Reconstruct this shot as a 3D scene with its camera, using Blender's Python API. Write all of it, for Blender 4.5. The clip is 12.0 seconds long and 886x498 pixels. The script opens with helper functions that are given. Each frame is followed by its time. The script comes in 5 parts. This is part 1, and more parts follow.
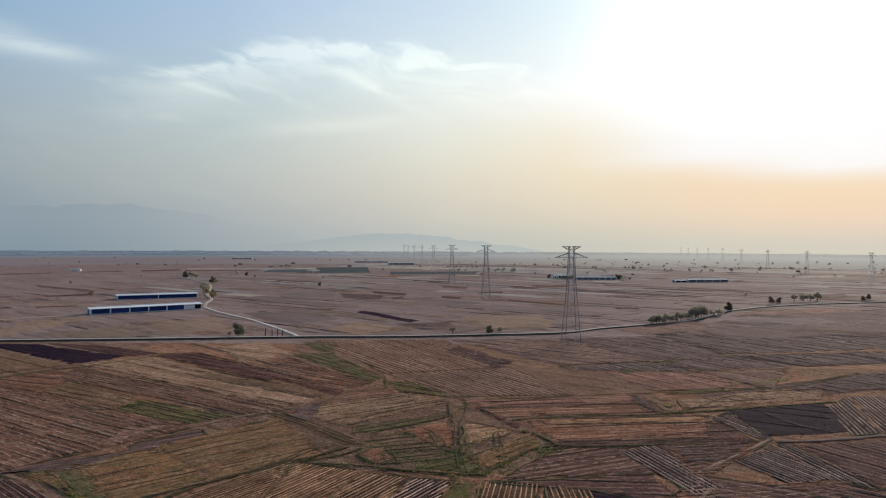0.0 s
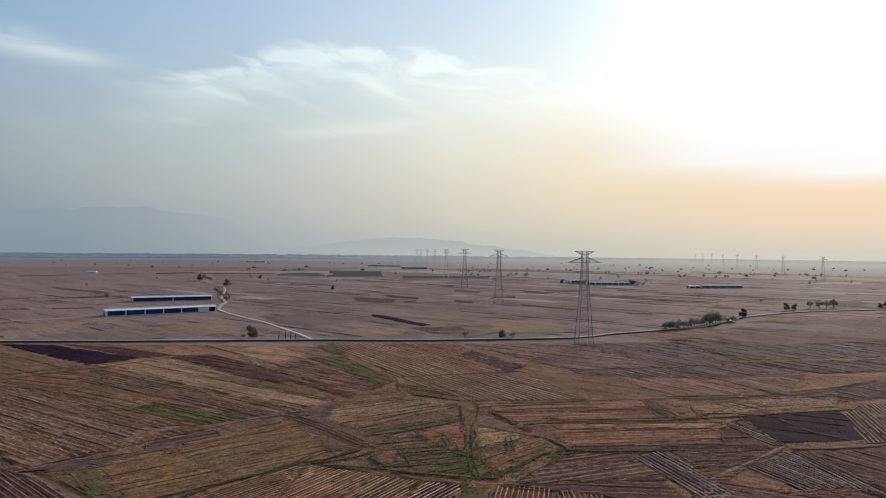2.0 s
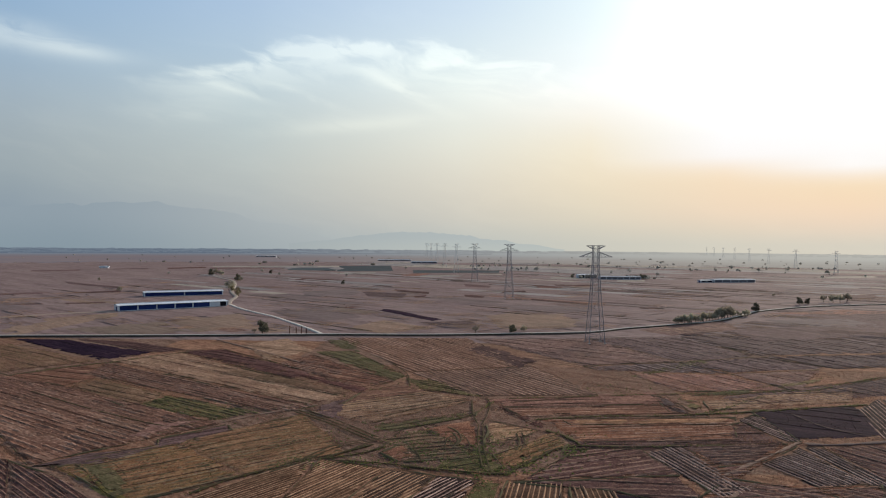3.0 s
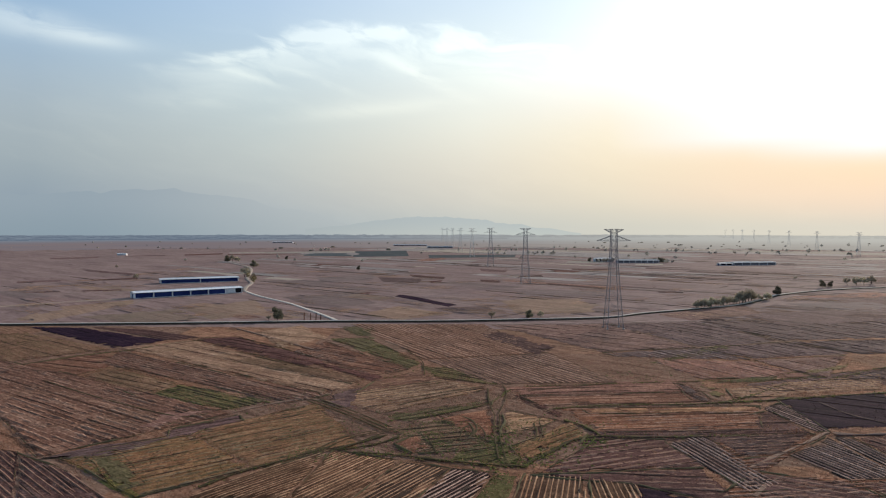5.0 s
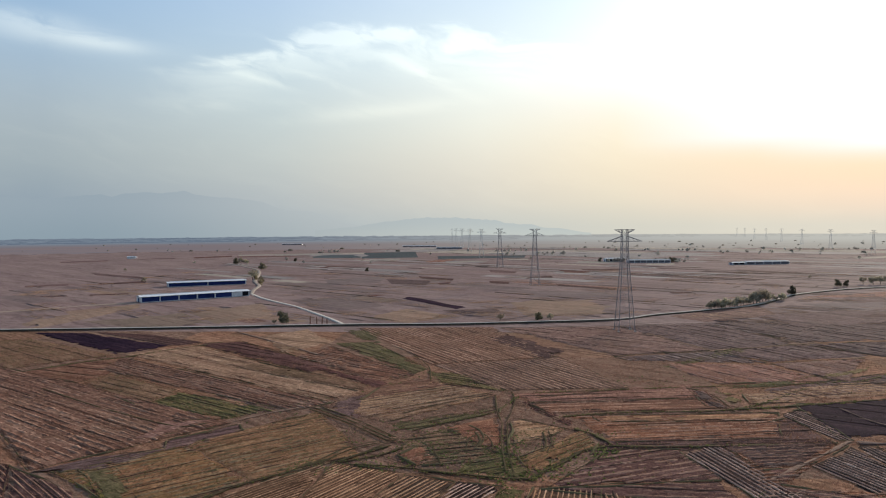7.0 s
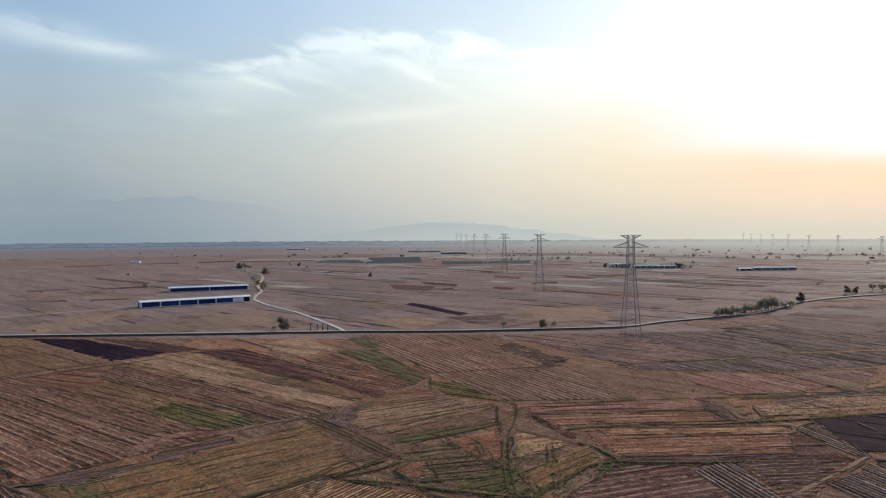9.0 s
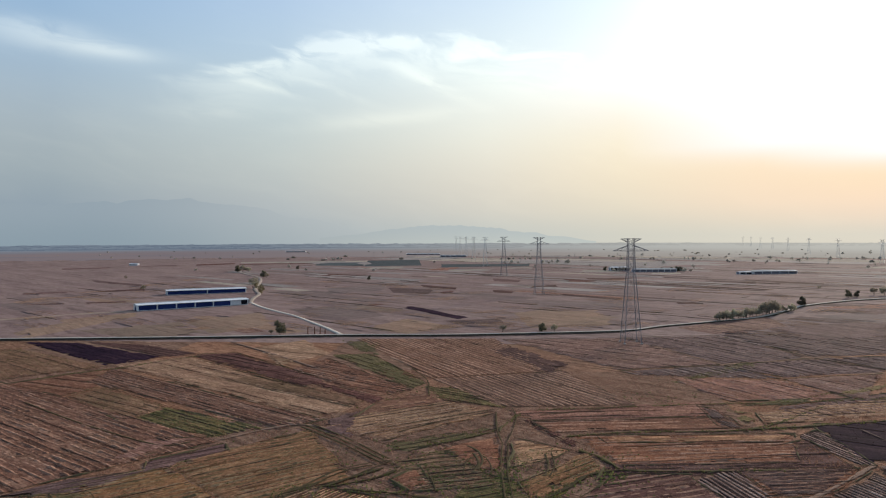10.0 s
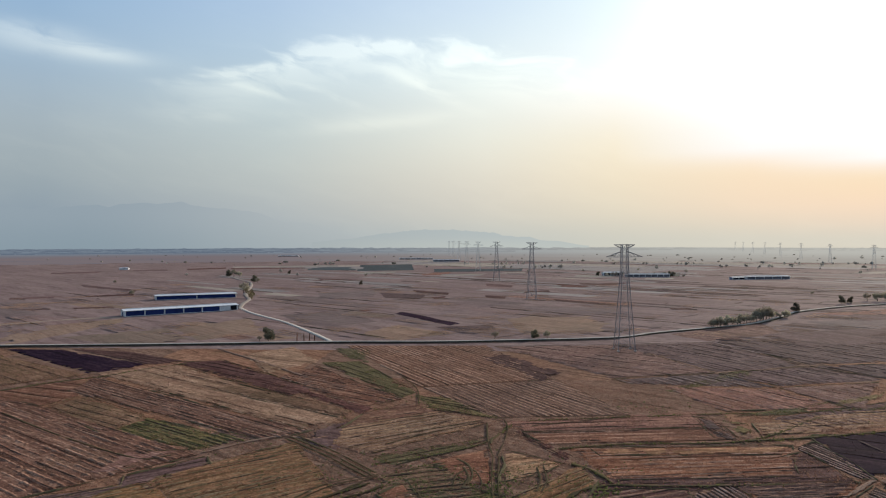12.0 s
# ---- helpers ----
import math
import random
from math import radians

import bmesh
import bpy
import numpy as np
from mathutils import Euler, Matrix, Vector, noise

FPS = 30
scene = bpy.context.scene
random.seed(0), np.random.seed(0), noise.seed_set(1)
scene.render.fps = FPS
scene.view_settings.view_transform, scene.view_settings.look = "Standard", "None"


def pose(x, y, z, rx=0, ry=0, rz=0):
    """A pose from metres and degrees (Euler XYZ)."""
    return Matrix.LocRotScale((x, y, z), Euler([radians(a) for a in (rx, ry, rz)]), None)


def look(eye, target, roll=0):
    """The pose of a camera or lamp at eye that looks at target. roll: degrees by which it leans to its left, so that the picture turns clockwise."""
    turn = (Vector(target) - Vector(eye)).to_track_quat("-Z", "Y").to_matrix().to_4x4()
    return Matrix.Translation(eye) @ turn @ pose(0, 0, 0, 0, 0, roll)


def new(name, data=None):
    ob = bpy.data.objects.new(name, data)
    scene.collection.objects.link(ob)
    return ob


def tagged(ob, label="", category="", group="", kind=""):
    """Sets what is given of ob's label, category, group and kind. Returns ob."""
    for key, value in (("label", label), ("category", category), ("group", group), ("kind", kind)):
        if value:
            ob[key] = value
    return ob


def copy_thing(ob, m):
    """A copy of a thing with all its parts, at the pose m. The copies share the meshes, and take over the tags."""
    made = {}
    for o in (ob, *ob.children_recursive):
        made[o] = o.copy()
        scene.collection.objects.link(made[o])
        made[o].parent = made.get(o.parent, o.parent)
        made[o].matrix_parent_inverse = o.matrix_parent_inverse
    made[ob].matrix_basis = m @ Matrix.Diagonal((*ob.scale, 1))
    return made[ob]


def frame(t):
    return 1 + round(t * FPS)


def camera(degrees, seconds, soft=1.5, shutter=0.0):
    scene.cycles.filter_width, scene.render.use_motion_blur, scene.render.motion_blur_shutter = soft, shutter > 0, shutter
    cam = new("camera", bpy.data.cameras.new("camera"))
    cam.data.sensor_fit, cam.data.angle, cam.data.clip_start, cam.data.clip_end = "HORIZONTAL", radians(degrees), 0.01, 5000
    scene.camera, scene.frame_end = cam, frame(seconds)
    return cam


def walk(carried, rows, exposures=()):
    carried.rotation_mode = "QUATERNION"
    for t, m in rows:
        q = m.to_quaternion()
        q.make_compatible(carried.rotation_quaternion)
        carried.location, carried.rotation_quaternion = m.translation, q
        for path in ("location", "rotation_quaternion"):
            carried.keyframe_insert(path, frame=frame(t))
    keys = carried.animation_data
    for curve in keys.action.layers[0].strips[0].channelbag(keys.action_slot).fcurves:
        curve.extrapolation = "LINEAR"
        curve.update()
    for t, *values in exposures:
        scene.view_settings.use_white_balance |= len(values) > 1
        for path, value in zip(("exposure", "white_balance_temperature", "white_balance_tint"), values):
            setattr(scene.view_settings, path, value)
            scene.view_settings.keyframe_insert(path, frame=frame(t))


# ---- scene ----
cam = camera(64.1, 12.0, soft=1.15)
PATH = [
    (0, (-0.619, 1.013, 49.357), (-0.615, 3.013, 49.344), 0.3),
    (0.5, (-0.628, 0.648, 49.401), (-0.632, 2.648, 49.394), 0.3),
    (1, (-0.628, 0.4, 49.321), (-0.641, 2.4, 49.32), 0.4),
    (1.5, (-0.657, 0.242, 49.331), (-0.679, 2.242, 49.333), 0.5),
    (2, (-0.763, 0.378, 49.263), (-0.795, 2.378, 49.262), 0.6),
    (2.5, (-0.79, 0.702, 49.338), (-0.836, 2.702, 49.329), 0.6),
    (3, (-0.972, 1.23, 49.311), (-1.032, 3.229, 49.294), 0.5),
    (3.5, (-0.912, 2.082, 49.265), (-0.989, 4.08, 49.239), 0.5),
    (5.5, (-0.454, 8.172, 49.582), (-0.566, 10.168, 49.517), -0.1),
    (6, (-0.211, 9.757, 49.627), (-0.331, 11.753, 49.563), -0.2),
    (6.5, (0.159, 11.167, 49.797), (0.031, 13.162, 49.735), -0.4),
    (7, (0.41, 12.611, 49.948), (0.277, 14.606, 49.889), -0.4),
    (9, (1.216, 18.686, 50.136), (1.069, 20.68, 50.091), -0.3),
    (9.5, (1.335, 20.338, 50.157), (1.188, 22.332, 50.116), -0.3),
    (10, (1.523, 21.859, 50.27), (1.377, 23.853, 50.233), -0.2),
    (10.5, (1.485, 23.416, 50.436), (1.342, 25.41, 50.4), -0.2),
    (11, (1.741, 24.874, 50.49), (1.598, 26.868, 50.457), -0.1),
    (11.5, (1.93, 25.961, 50.595), (1.795, 27.957, 50.567), -0.1),
    (12, (2.093, 26.652, 50.836), (1.966, 28.648, 50.811), -0.1),
]
walk(cam, [(t, look(eye, target, roll)) for t, eye, target, roll in PATH], [(0, 0.0), (3.5, 0.03), (5.5, 0.17), (7, 0.18), (9.5, 0.15), (12, 0.08)])

# ---- light ----
SUN_AZ, SUN_EL = 31.0, 15.0          # degrees to the right of +y, degrees up
SUN = Vector((math.sin(radians(SUN_AZ)) * math.cos(radians(SUN_EL)),
              math.cos(radians(SUN_AZ)) * math.cos(radians(SUN_EL)), math.sin(radians(SUN_EL))))


class Nodes:
    """Short hand for node trees."""

    def __init__(self, tree):
        self.tree = tree
        tree.nodes.clear()

    def add(self, kind, ins=()):
        n = self.tree.nodes.new(kind)
        for k, v in (ins.items() if isinstance(ins, dict) else enumerate(ins)):
            self.put(n.inputs[k], v)
        return n

    def put(self, socket, v):
        if isinstance(v, bpy.types.NodeSocket):
            self.tree.links.new(v, socket)
        elif v is not None:
            socket.default_value = v

    def m(self, op, a, b=None, c=None, clamp=False):
        n = self.add("ShaderNodeMath")
        n.operation, n.use_clamp = op, clamp
        for i, v in enumerate((a, b, c)):
            self.put(n.inputs[i], v)
        return n.outputs[0]

    def mix(self, f, a, b, blend="MIX"):
        n = self.add("ShaderNodeMix")
        n.data_type, n.blend_type = "RGBA", blend
        for i, v in ((0, f), (6, a), (7, b)):
            self.put(n.inputs[i], (*v, 1) if isinstance(v, tuple) and len(v) == 3 else v)
        return n.outputs[2]

    def step(self, v, lo, hi, a=0.0, b=1.0):
        n = self.add("ShaderNodeMapRange")
        n.interpolation_type = "SMOOTHSTEP"
        for i, x in enumerate((v, lo, hi, a, b)):
            self.put(n.inputs[i], x)
        return n.outputs[0]

    def noise(self, vec, scale, detail=4.0, rough=0.55, distort=0.0):
        n = self.add("ShaderNodeTexNoise", {"Vector": vec, "Scale": scale, "Detail": detail, "Roughness": rough, "Distortion": distort})
        return n.outputs["Fac"]

    def vmath(self, op, a, b):
        n = self.add("ShaderNodeVectorMath")
        n.operation = op
        self.put(n.inputs[0], a)
        self.put(n.inputs[1], b)
        return n.outputs["Value" if op == "DOT_PRODUCT" else 0]

    def vec(self, x, y, z):
        return self.add("ShaderNodeCombineXYZ", (x, y, z)).outputs[0]


world = bpy.data.worlds.new("sky")
scene.world = world
world.use_nodes = True
N = Nodes(world.node_tree)
way = N.add("ShaderNodeTexCoord").outputs["Generated"]
sep = N.add("ShaderNodeSeparateXYZ", (way,))
dx, dy, dz = sep.outputs
el = N.m("MULTIPLY", N.m("ARCSINE", dz), 57.2958)
az = N.m("MULTIPLY", N.m("ARCTAN2", dx, dy), 57.2958)
off = N.m("MULTIPLY", N.m("ARCCOSINE", N.m("MULTIPLY", N.vmath("DOT_PRODUCT", way, tuple(SUN)), 0.99999)), 57.2958)
# clear sky and the grey-blue haze that lies on the plain
nishita = N.add("ShaderNodeTexSky")
nishita.sky_type, nishita.sun_disc = "NISHITA", False
nishita.sun_elevation, nishita.sun_rotation = radians(SUN_EL), radians(SUN_AZ)
nishita.altitude, nishita.air_density, nishita.dust_density = 20.0, 1.2, 3.0
clear = N.mix(1.0, nishita.outputs[0], (0.055, 0.055, 0.055), "MULTIPLY")
haze = N.mix(N.step(el, -0.8, 3.0), (0.23, 0.285, 0.325), (0.312, 0.377, 0.412))
haze = N.mix(N.step(el, 2.0, 9.0), haze, (0.395, 0.478, 0.508))
haze = N.mix(N.step(el, 7.0, 20.0), haze, (0.272, 0.412, 0.585))
base = N.mix(N.step(el, 25.0, 70.0, 0.96, 0.35), clear, haze)
# light of the veiled sun: white high up, amber where it shines through the low haze
glow = N.m("MULTIPLY", N.m("POWER", 2.71828, N.m("MULTIPLY", off, -1.0 / 19.0)), 1.5)
core = N.m("MULTIPLY", N.m("POWER", 2.71828, N.m("MULTIPLY", N.m("MULTIPLY", off, off), -1.0 / 135.0)), 1.2)
tint = N.mix(N.step(el, 0.0, 5.0), (0.22, 0.145, 0.08), (0.25, 0.16, 0.08))
tint = N.mix(N.step(el, 3.0, 8.5), tint, (0.62, 0.53, 0.42))
tint = N.mix(N.step(el, 7.0, 13.0), tint, (0.98, 0.97, 0.92))
arc = N.m("POWER", 2.71828, N.m("MULTIPLY", N.m("POWER", N.m("DIVIDE", N.m("SUBTRACT", az, SUN_AZ - 5), 30.0), 2.0), -1.0))
base = N.mix(N.m("MULTIPLY", arc, N.step(el, 4.0, 12.0, 0.75, 0.0)), base, (0.45, 0.385, 0.30))
light = N.vmath("MULTIPLY", tint, N.vec(*[N.m("ADD", glow, core)] * 3))
sky = N.vmath("ADD", base, light)
# warm light scattered in the haze over a wide arc below the sun
low = N.m("MULTIPLY", N.step(el, -1.0, 5.0), N.step(el, 9.0, 19.0, 1.0, 0.0))
wide_arc = N.m("POWER", 2.71828, N.m("MULTIPLY", N.m("POWER", N.m("DIVIDE", N.m("SUBTRACT", az, SUN_AZ - 5), 40.0), 2.0), -1.0))
amount = N.m("MULTIPLY", N.m("MULTIPLY", wide_arc, low), 0.32)
sky = N.vmath("ADD", sky, N.vmath("MULTIPLY", (1.0, 0.83, 0.60), N.vec(amount, amount, amount)))
# low sky: the colours of the haze by elevation, for several angles away from the sun, blended into the sky above
def shade(r, g, b):
    return tuple((c / 255.0) ** 2.2 for c in (r, g, b))


def ramp(*stops):
    """Colours of the haze from the horizon up to 24 degrees: (elevation, colour) pairs."""
    n = N.add("ShaderNodeValToRGB", (N.m("DIVIDE", el, 24.0, clamp=True),))
    n.color_ramp.interpolation = "EASE" if len(stops) < 3 else "B_SPLINE"
    for i, (e, c) in enumerate(stops):
        stop = n.color_ramp.elements[i] if i < 2 else n.color_ramp.elements.new(e / 24.0)
        stop.position, stop.color = e / 24.0, (*shade(*c), 1)
    return n.outputs[0]


aside = N.m("ABSOLUTE", N.m("SUBTRACT", az, SUN_AZ))
sunward = ramp((0, (208, 204, 190)), (1.2, (230, 211, 190)), (2.6, (244, 216, 188)), (4.1, (245, 220, 185)), (4.9, (247, 228, 205)), (5.7, (253, 252, 252)), (9, (256, 256, 256)), (24, (256, 256, 256)))
near_sun = ramp((0, (206, 203, 190)), (1.2, (222, 209, 189)), (2.6, (238, 215, 190)), (4.7, (244, 221, 190)), (5.7, (247, 228, 204)), (6.7, (252, 250, 250)), (9, (256, 256, 256)), (24, (254, 256, 256)))
slant = ramp((0, (196, 196, 186)), (2, (218, 209, 190)), (5, (237, 222, 195)), (8, (243, 234, 212)), (10.5, (247, 244, 236)), (13, (246, 251, 252)), (18, (226, 243, 247)), (24, (214, 234, 248)))
middle = ramp((0, (184, 190, 186)), (2, (203, 199, 188)), (5, (219, 213, 198)), (8, (229, 229, 216)), (11, (230, 236, 231)), (14, (220, 235, 238)), (18, (206, 224, 240)), (24, (190, 214, 240)))
side = ramp((0, (152, 165, 173)), (2, (168, 175, 178)), (5, (184, 190, 187)), (8, (187, 198, 198)), (11, (186, 202, 208)), (14, (178, 200, 216)), (18, (172, 196, 222)), (24, (158, 186, 220)))
away = ramp((0, (133, 147, 162)), (2, (136, 151, 163)), (5, (154, 166, 171)), (8, (160, 173, 180)), (11, (158, 177, 192)), (14, (152, 178, 202)), (18, (142, 174, 206)), (24, (130, 164, 204)))
low_sky = sunward
for d0, d1, c in ((3.0, 11.0, near_sun), (11.0, 21.0, slant), (21.0, 31.5, middle), (31.5, 48.0, side), (48.0, 64.0, away)):
    low_sky = N.mix(N.m("DIVIDE", N.m("SUBTRACT", aside, d0), d1 - d0, clamp=True), low_sky, c)
low_sky = N.vmath("ADD", low_sky, N.vec(*[N.m("MULTIPLY", core, N.step(el, 8.0, 13.0))] * 3))
sky = N.mix(N.step(el, 17.0, 26.0), low_sky, sky)
# thin high cloud: faint streaks over the whole dome, a torn veil with a combed upper edge, a single wisp
warp = N.noise(N.vec(N.m("MULTIPLY", az, 0.06), N.m("MULTIPLY", el, 0.12), 3.0), 1.0, 4.0)
wx = N.m("ADD", N.m("MULTIPLY", az, 0.085), N.m("MULTIPLY", warp, 1.1))
wy = N.m("ADD", N.m("ADD", N.m("MULTIPLY", el, 0.30), N.m("MULTIPLY", az, 0.055)), N.m("MULTIPLY", warp, 1.3))
fine = N.noise(N.vec(wx, wy, 0.0), 2.2, 6.0, 0.55, 0.3)
broad = N.noise(N.vec(N.m("MULTIPLY", az, 0.03), N.m("MULTIPLY", el, 0.09), 7.0), 1.0, 3.0)
streak = N.m("MULTIPLY", N.step(fine, 0.40, 0.72), N.step(broad, 0.35, 0.65))


def wisp(a, e, wide, high, slope, low=0.36, full=0.70):
    """How much of a wisp of cloud lies this way; its middle, half sizes and slope, in degrees."""
    u = N.m("SUBTRACT", az, a)
    v = N.m("SUBTRACT", N.m("SUBTRACT", el, e), N.m("MULTIPLY", u, slope))
    d = N.m("ADD", N.m("POWER", N.m("DIVIDE", u, wide), 2.0), N.m("POWER", N.m("DIVIDE", v, high), 2.0))
    return N.m("MULTIPLY", N.m("POWER", 2.71828, N.m("MULTIPLY", d, -1.0)), N.step(fine, low, full))


edge = N.m("ADD", N.step(az, -27.0, -9.0, 12.2, 16.0), N.m("MULTIPLY", N.step(az, -8.0, 12.0), -2.2))
edge = N.m("ADD", edge, N.m("MULTIPLY", N.m("SUBTRACT", fine, 0.5), 3.2))
below = N.m("SUBTRACT", edge, el)
veil = N.m("MULTIPLY", N.step(below, -0.2, 0.9), N.step(below, 1.0, 5.5, 1.0, 0.0))
veil = N.m("MULTIPLY", veil, N.m("MULTIPLY", N.step(az, -28.0, -18.0), N.step(az, 0.0, 14.0, 1.0, 0.0)))
cover = N.m("MULTIPLY", veil, N.step(fine, 0.34, 0.66, 0.22, 0.85))
WISPS = (                             # azimuth, elevation, half sizes, slope, noise from and to, strength
    (-32.2, 13.6, 5.0, 0.8, -0.05, 0.2, 0.55, 0.8), (-34.5, 14.5, 3.6, 0.6, -0.02, 0.25, 0.6, 0.5), (-29.0, 13.35, 2.6, 0.45, -0.08, 0.2, 0.5, 0.5),
    (-9.3, 15.2, 2.3, 0.55, 0.02, 0.25, 0.5, 0.75), (-13.2, 14.5, 2.4, 0.5, 0.10, 0.25, 0.55, 0.6), (-18.4, 13.1, 3.8, 0.38, 0.25, 0.3, 0.6, 0.55),
    (-23.0, 12.2, 2.2, 0.3, 0.15, 0.3, 0.6, 0.4), (-5.6, 12.4, 3.0, 0.5, -0.45, 0.3, 0.55, 0.55), (-3.2, 14.2, 2.4, 0.5, 0.0, 0.3, 0.55, 0.5),
    (-18.5, 11.6, 2.8, 0.3, -0.22, 0.3, 0.6, 0.4), (-13.0, 11.5, 2.6, 0.3, -0.3, 0.3, 0.6, 0.35), (-9.0, 9.3, 6.5, 0.55, 0.10, 0.2, 0.55, 0.35), (-19.0, 9.6, 7.0, 0.5, 0.04, 0.3, 0.7, 0.22))
for *w, strength in WISPS:
    cover = N.m("ADD", cover, N.m("MULTIPLY", wisp(*w), strength))
cover = N.m("MULTIPLY_ADD", streak, 0.08, cover, clamp=True)
cloud = N.vmath("ADD", sky, (0.235, 0.215, 0.15))
sky = N.mix(cover, sky, cloud)
ground_side = N.step(el, -2.0, -0.4)
sky = N.mix(ground_side, (0.16, 0.12, 0.10), sky)
back = N.add("ShaderNodeBackground", (sky, 1.0)).outputs[0]
N.add("ShaderNodeOutputWorld", (back,))

lamp = new("sun", bpy.data.lights.new("sun", "SUN"))
lamp.data.energy, lamp.data.angle, lamp.data.color = 5.0, radians(5.0), (1.0, 0.85, 0.68)
lamp.matrix_world = look(SUN * 1000, (0, 0, 0))
scene.view_settings.exposure = 0.0

# ---- materials ----


def surface(name, rough=0.9, metal=0.0):
    mat = bpy.data.materials.new(name)
    mat.use_nodes = True
    n = Nodes(mat.node_tree)
    bsdf = n.add("ShaderNodeBsdfPrincipled", {"Roughness": rough, "Metallic": metal, "Specular IOR Level": 0.007 if rough > 0.7 else 0.3})
    n.add("ShaderNodeOutputMaterial", (bsdf.outputs[0],))
    return mat, n, bsdf


def soil(name, main, second, streak, patch, furrow=0.5, patchy=0.5, stripe=0.6, calm=1.0):
    """Farmed ground: grain, streaks along the rows (from the 'rows' layer, in metres), and broad patches; calm: how strong the dark marks are."""
    mat, n, bsdf = surface(name, 0.95)
    rows = n.add("ShaderNodeUVMap")
    rows.uv_map = "rows"
    r = n.add("ShaderNodeSeparateXYZ", (rows.outputs[0],))
    where = n.add("ShaderNodeNewGeometry").outputs["Position"]
    rand = n.add("ShaderNodeObjectInfo").outputs["Random"]
    sway = n.m("MULTIPLY_ADD", n.noise(where, 0.03, 2.0), 6.0, r.outputs[0])
    lines = n.noise(n.vec(n.m("MULTIPLY", sway, 0.55), n.m("MULTIPLY", r.outputs[1], 0.022), n.m("MULTIPLY", rand, 40.0)), 1.0, 5.0, 0.62)
    wide = n.noise(n.vec(n.m("MULTIPLY", sway, 0.10), n.m("MULTIPLY", r.outputs[1], 0.012), n.m("MULTIPLY", rand, 17.0)), 1.0, 3.0)
    clods = n.noise(n.vec(n.m("MULTIPLY", sway, 0.9), n.m("MULTIPLY", r.outputs[1], 0.28), n.m("MULTIPLY", rand, 9.0)), 1.0, 4.0, 0.7)
    patches = n.noise(where, 0.045, 5.0, 0.6)
    grain = n.noise(where, 0.9, 6.0, 0.7)
    c = n.mix(n.step(wide, 0.38, 0.62), main, second)
    c = n.mix(n.m("MULTIPLY", n.step(lines, 0.50, 0.66), stripe), c, streak)
    c = n.mix(n.m("MULTIPLY", n.step(patches, 0.50, 0.66), patchy), c, patch)
    mottle = n.noise(where, 0.20, 6.0, 0.68, 0.6)
    c = n.mix(n.step(mottle, 0.34, 0.52, 0.6 * calm, 0.0), c, tuple(0.45 * v for v in second))
    c = n.mix(n.step(mottle, 0.54, 0.72, 0.0, 0.45 * calm), c, streak)
    c = n.mix(n.step(grain, 0.32, 0.66, 0.65 * calm, 0.0), c, tuple(0.36 * v for v in main))
    c = n.mix(n.step(clods, 0.32, 0.50, 0.75 * calm, 0.0), c, tuple(0.30 * v for v in main))
    c = n.mix(n.step(lines, 0.36, 0.46, 0.85 * calm, 0.0), c, tuple(0.24 * v for v in main))
    c = n.mix(n.step(clods, 0.56, 0.74, 0.0, 0.6 * calm), c, streak)
    speck = n.noise(where, 2.3, 3.0, 0.7)
    c = n.mix(n.step(speck, 0.36, 0.52, 0.5 * calm, 0.0), c, tuple(0.38 * v for v in main))
    c = n.mix(n.step(speck, 0.55, 0.72, 0.0, 0.5), c, streak)
    hue = n.add("ShaderNodeHueSaturation", {"Hue": 0.5, "Saturation": n.step(rand, 0, 1, 0.88, 1.08), "Value": n.step(rand, 0, 1, 0.85, 1.15), "Color": c}).outputs[0]
    n.put(bsdf.inputs["Base Color"], hue)
    h = n.m("ADD", n.m("MULTIPLY", lines, furrow), n.m("MULTIPLY", grain, 0.35))
    n.put(bsdf.inputs["Normal"], n.add("ShaderNodeBump", {"Strength": 0.8, "Distance": 0.35, "Height": h}).outputs[0])
    return mat


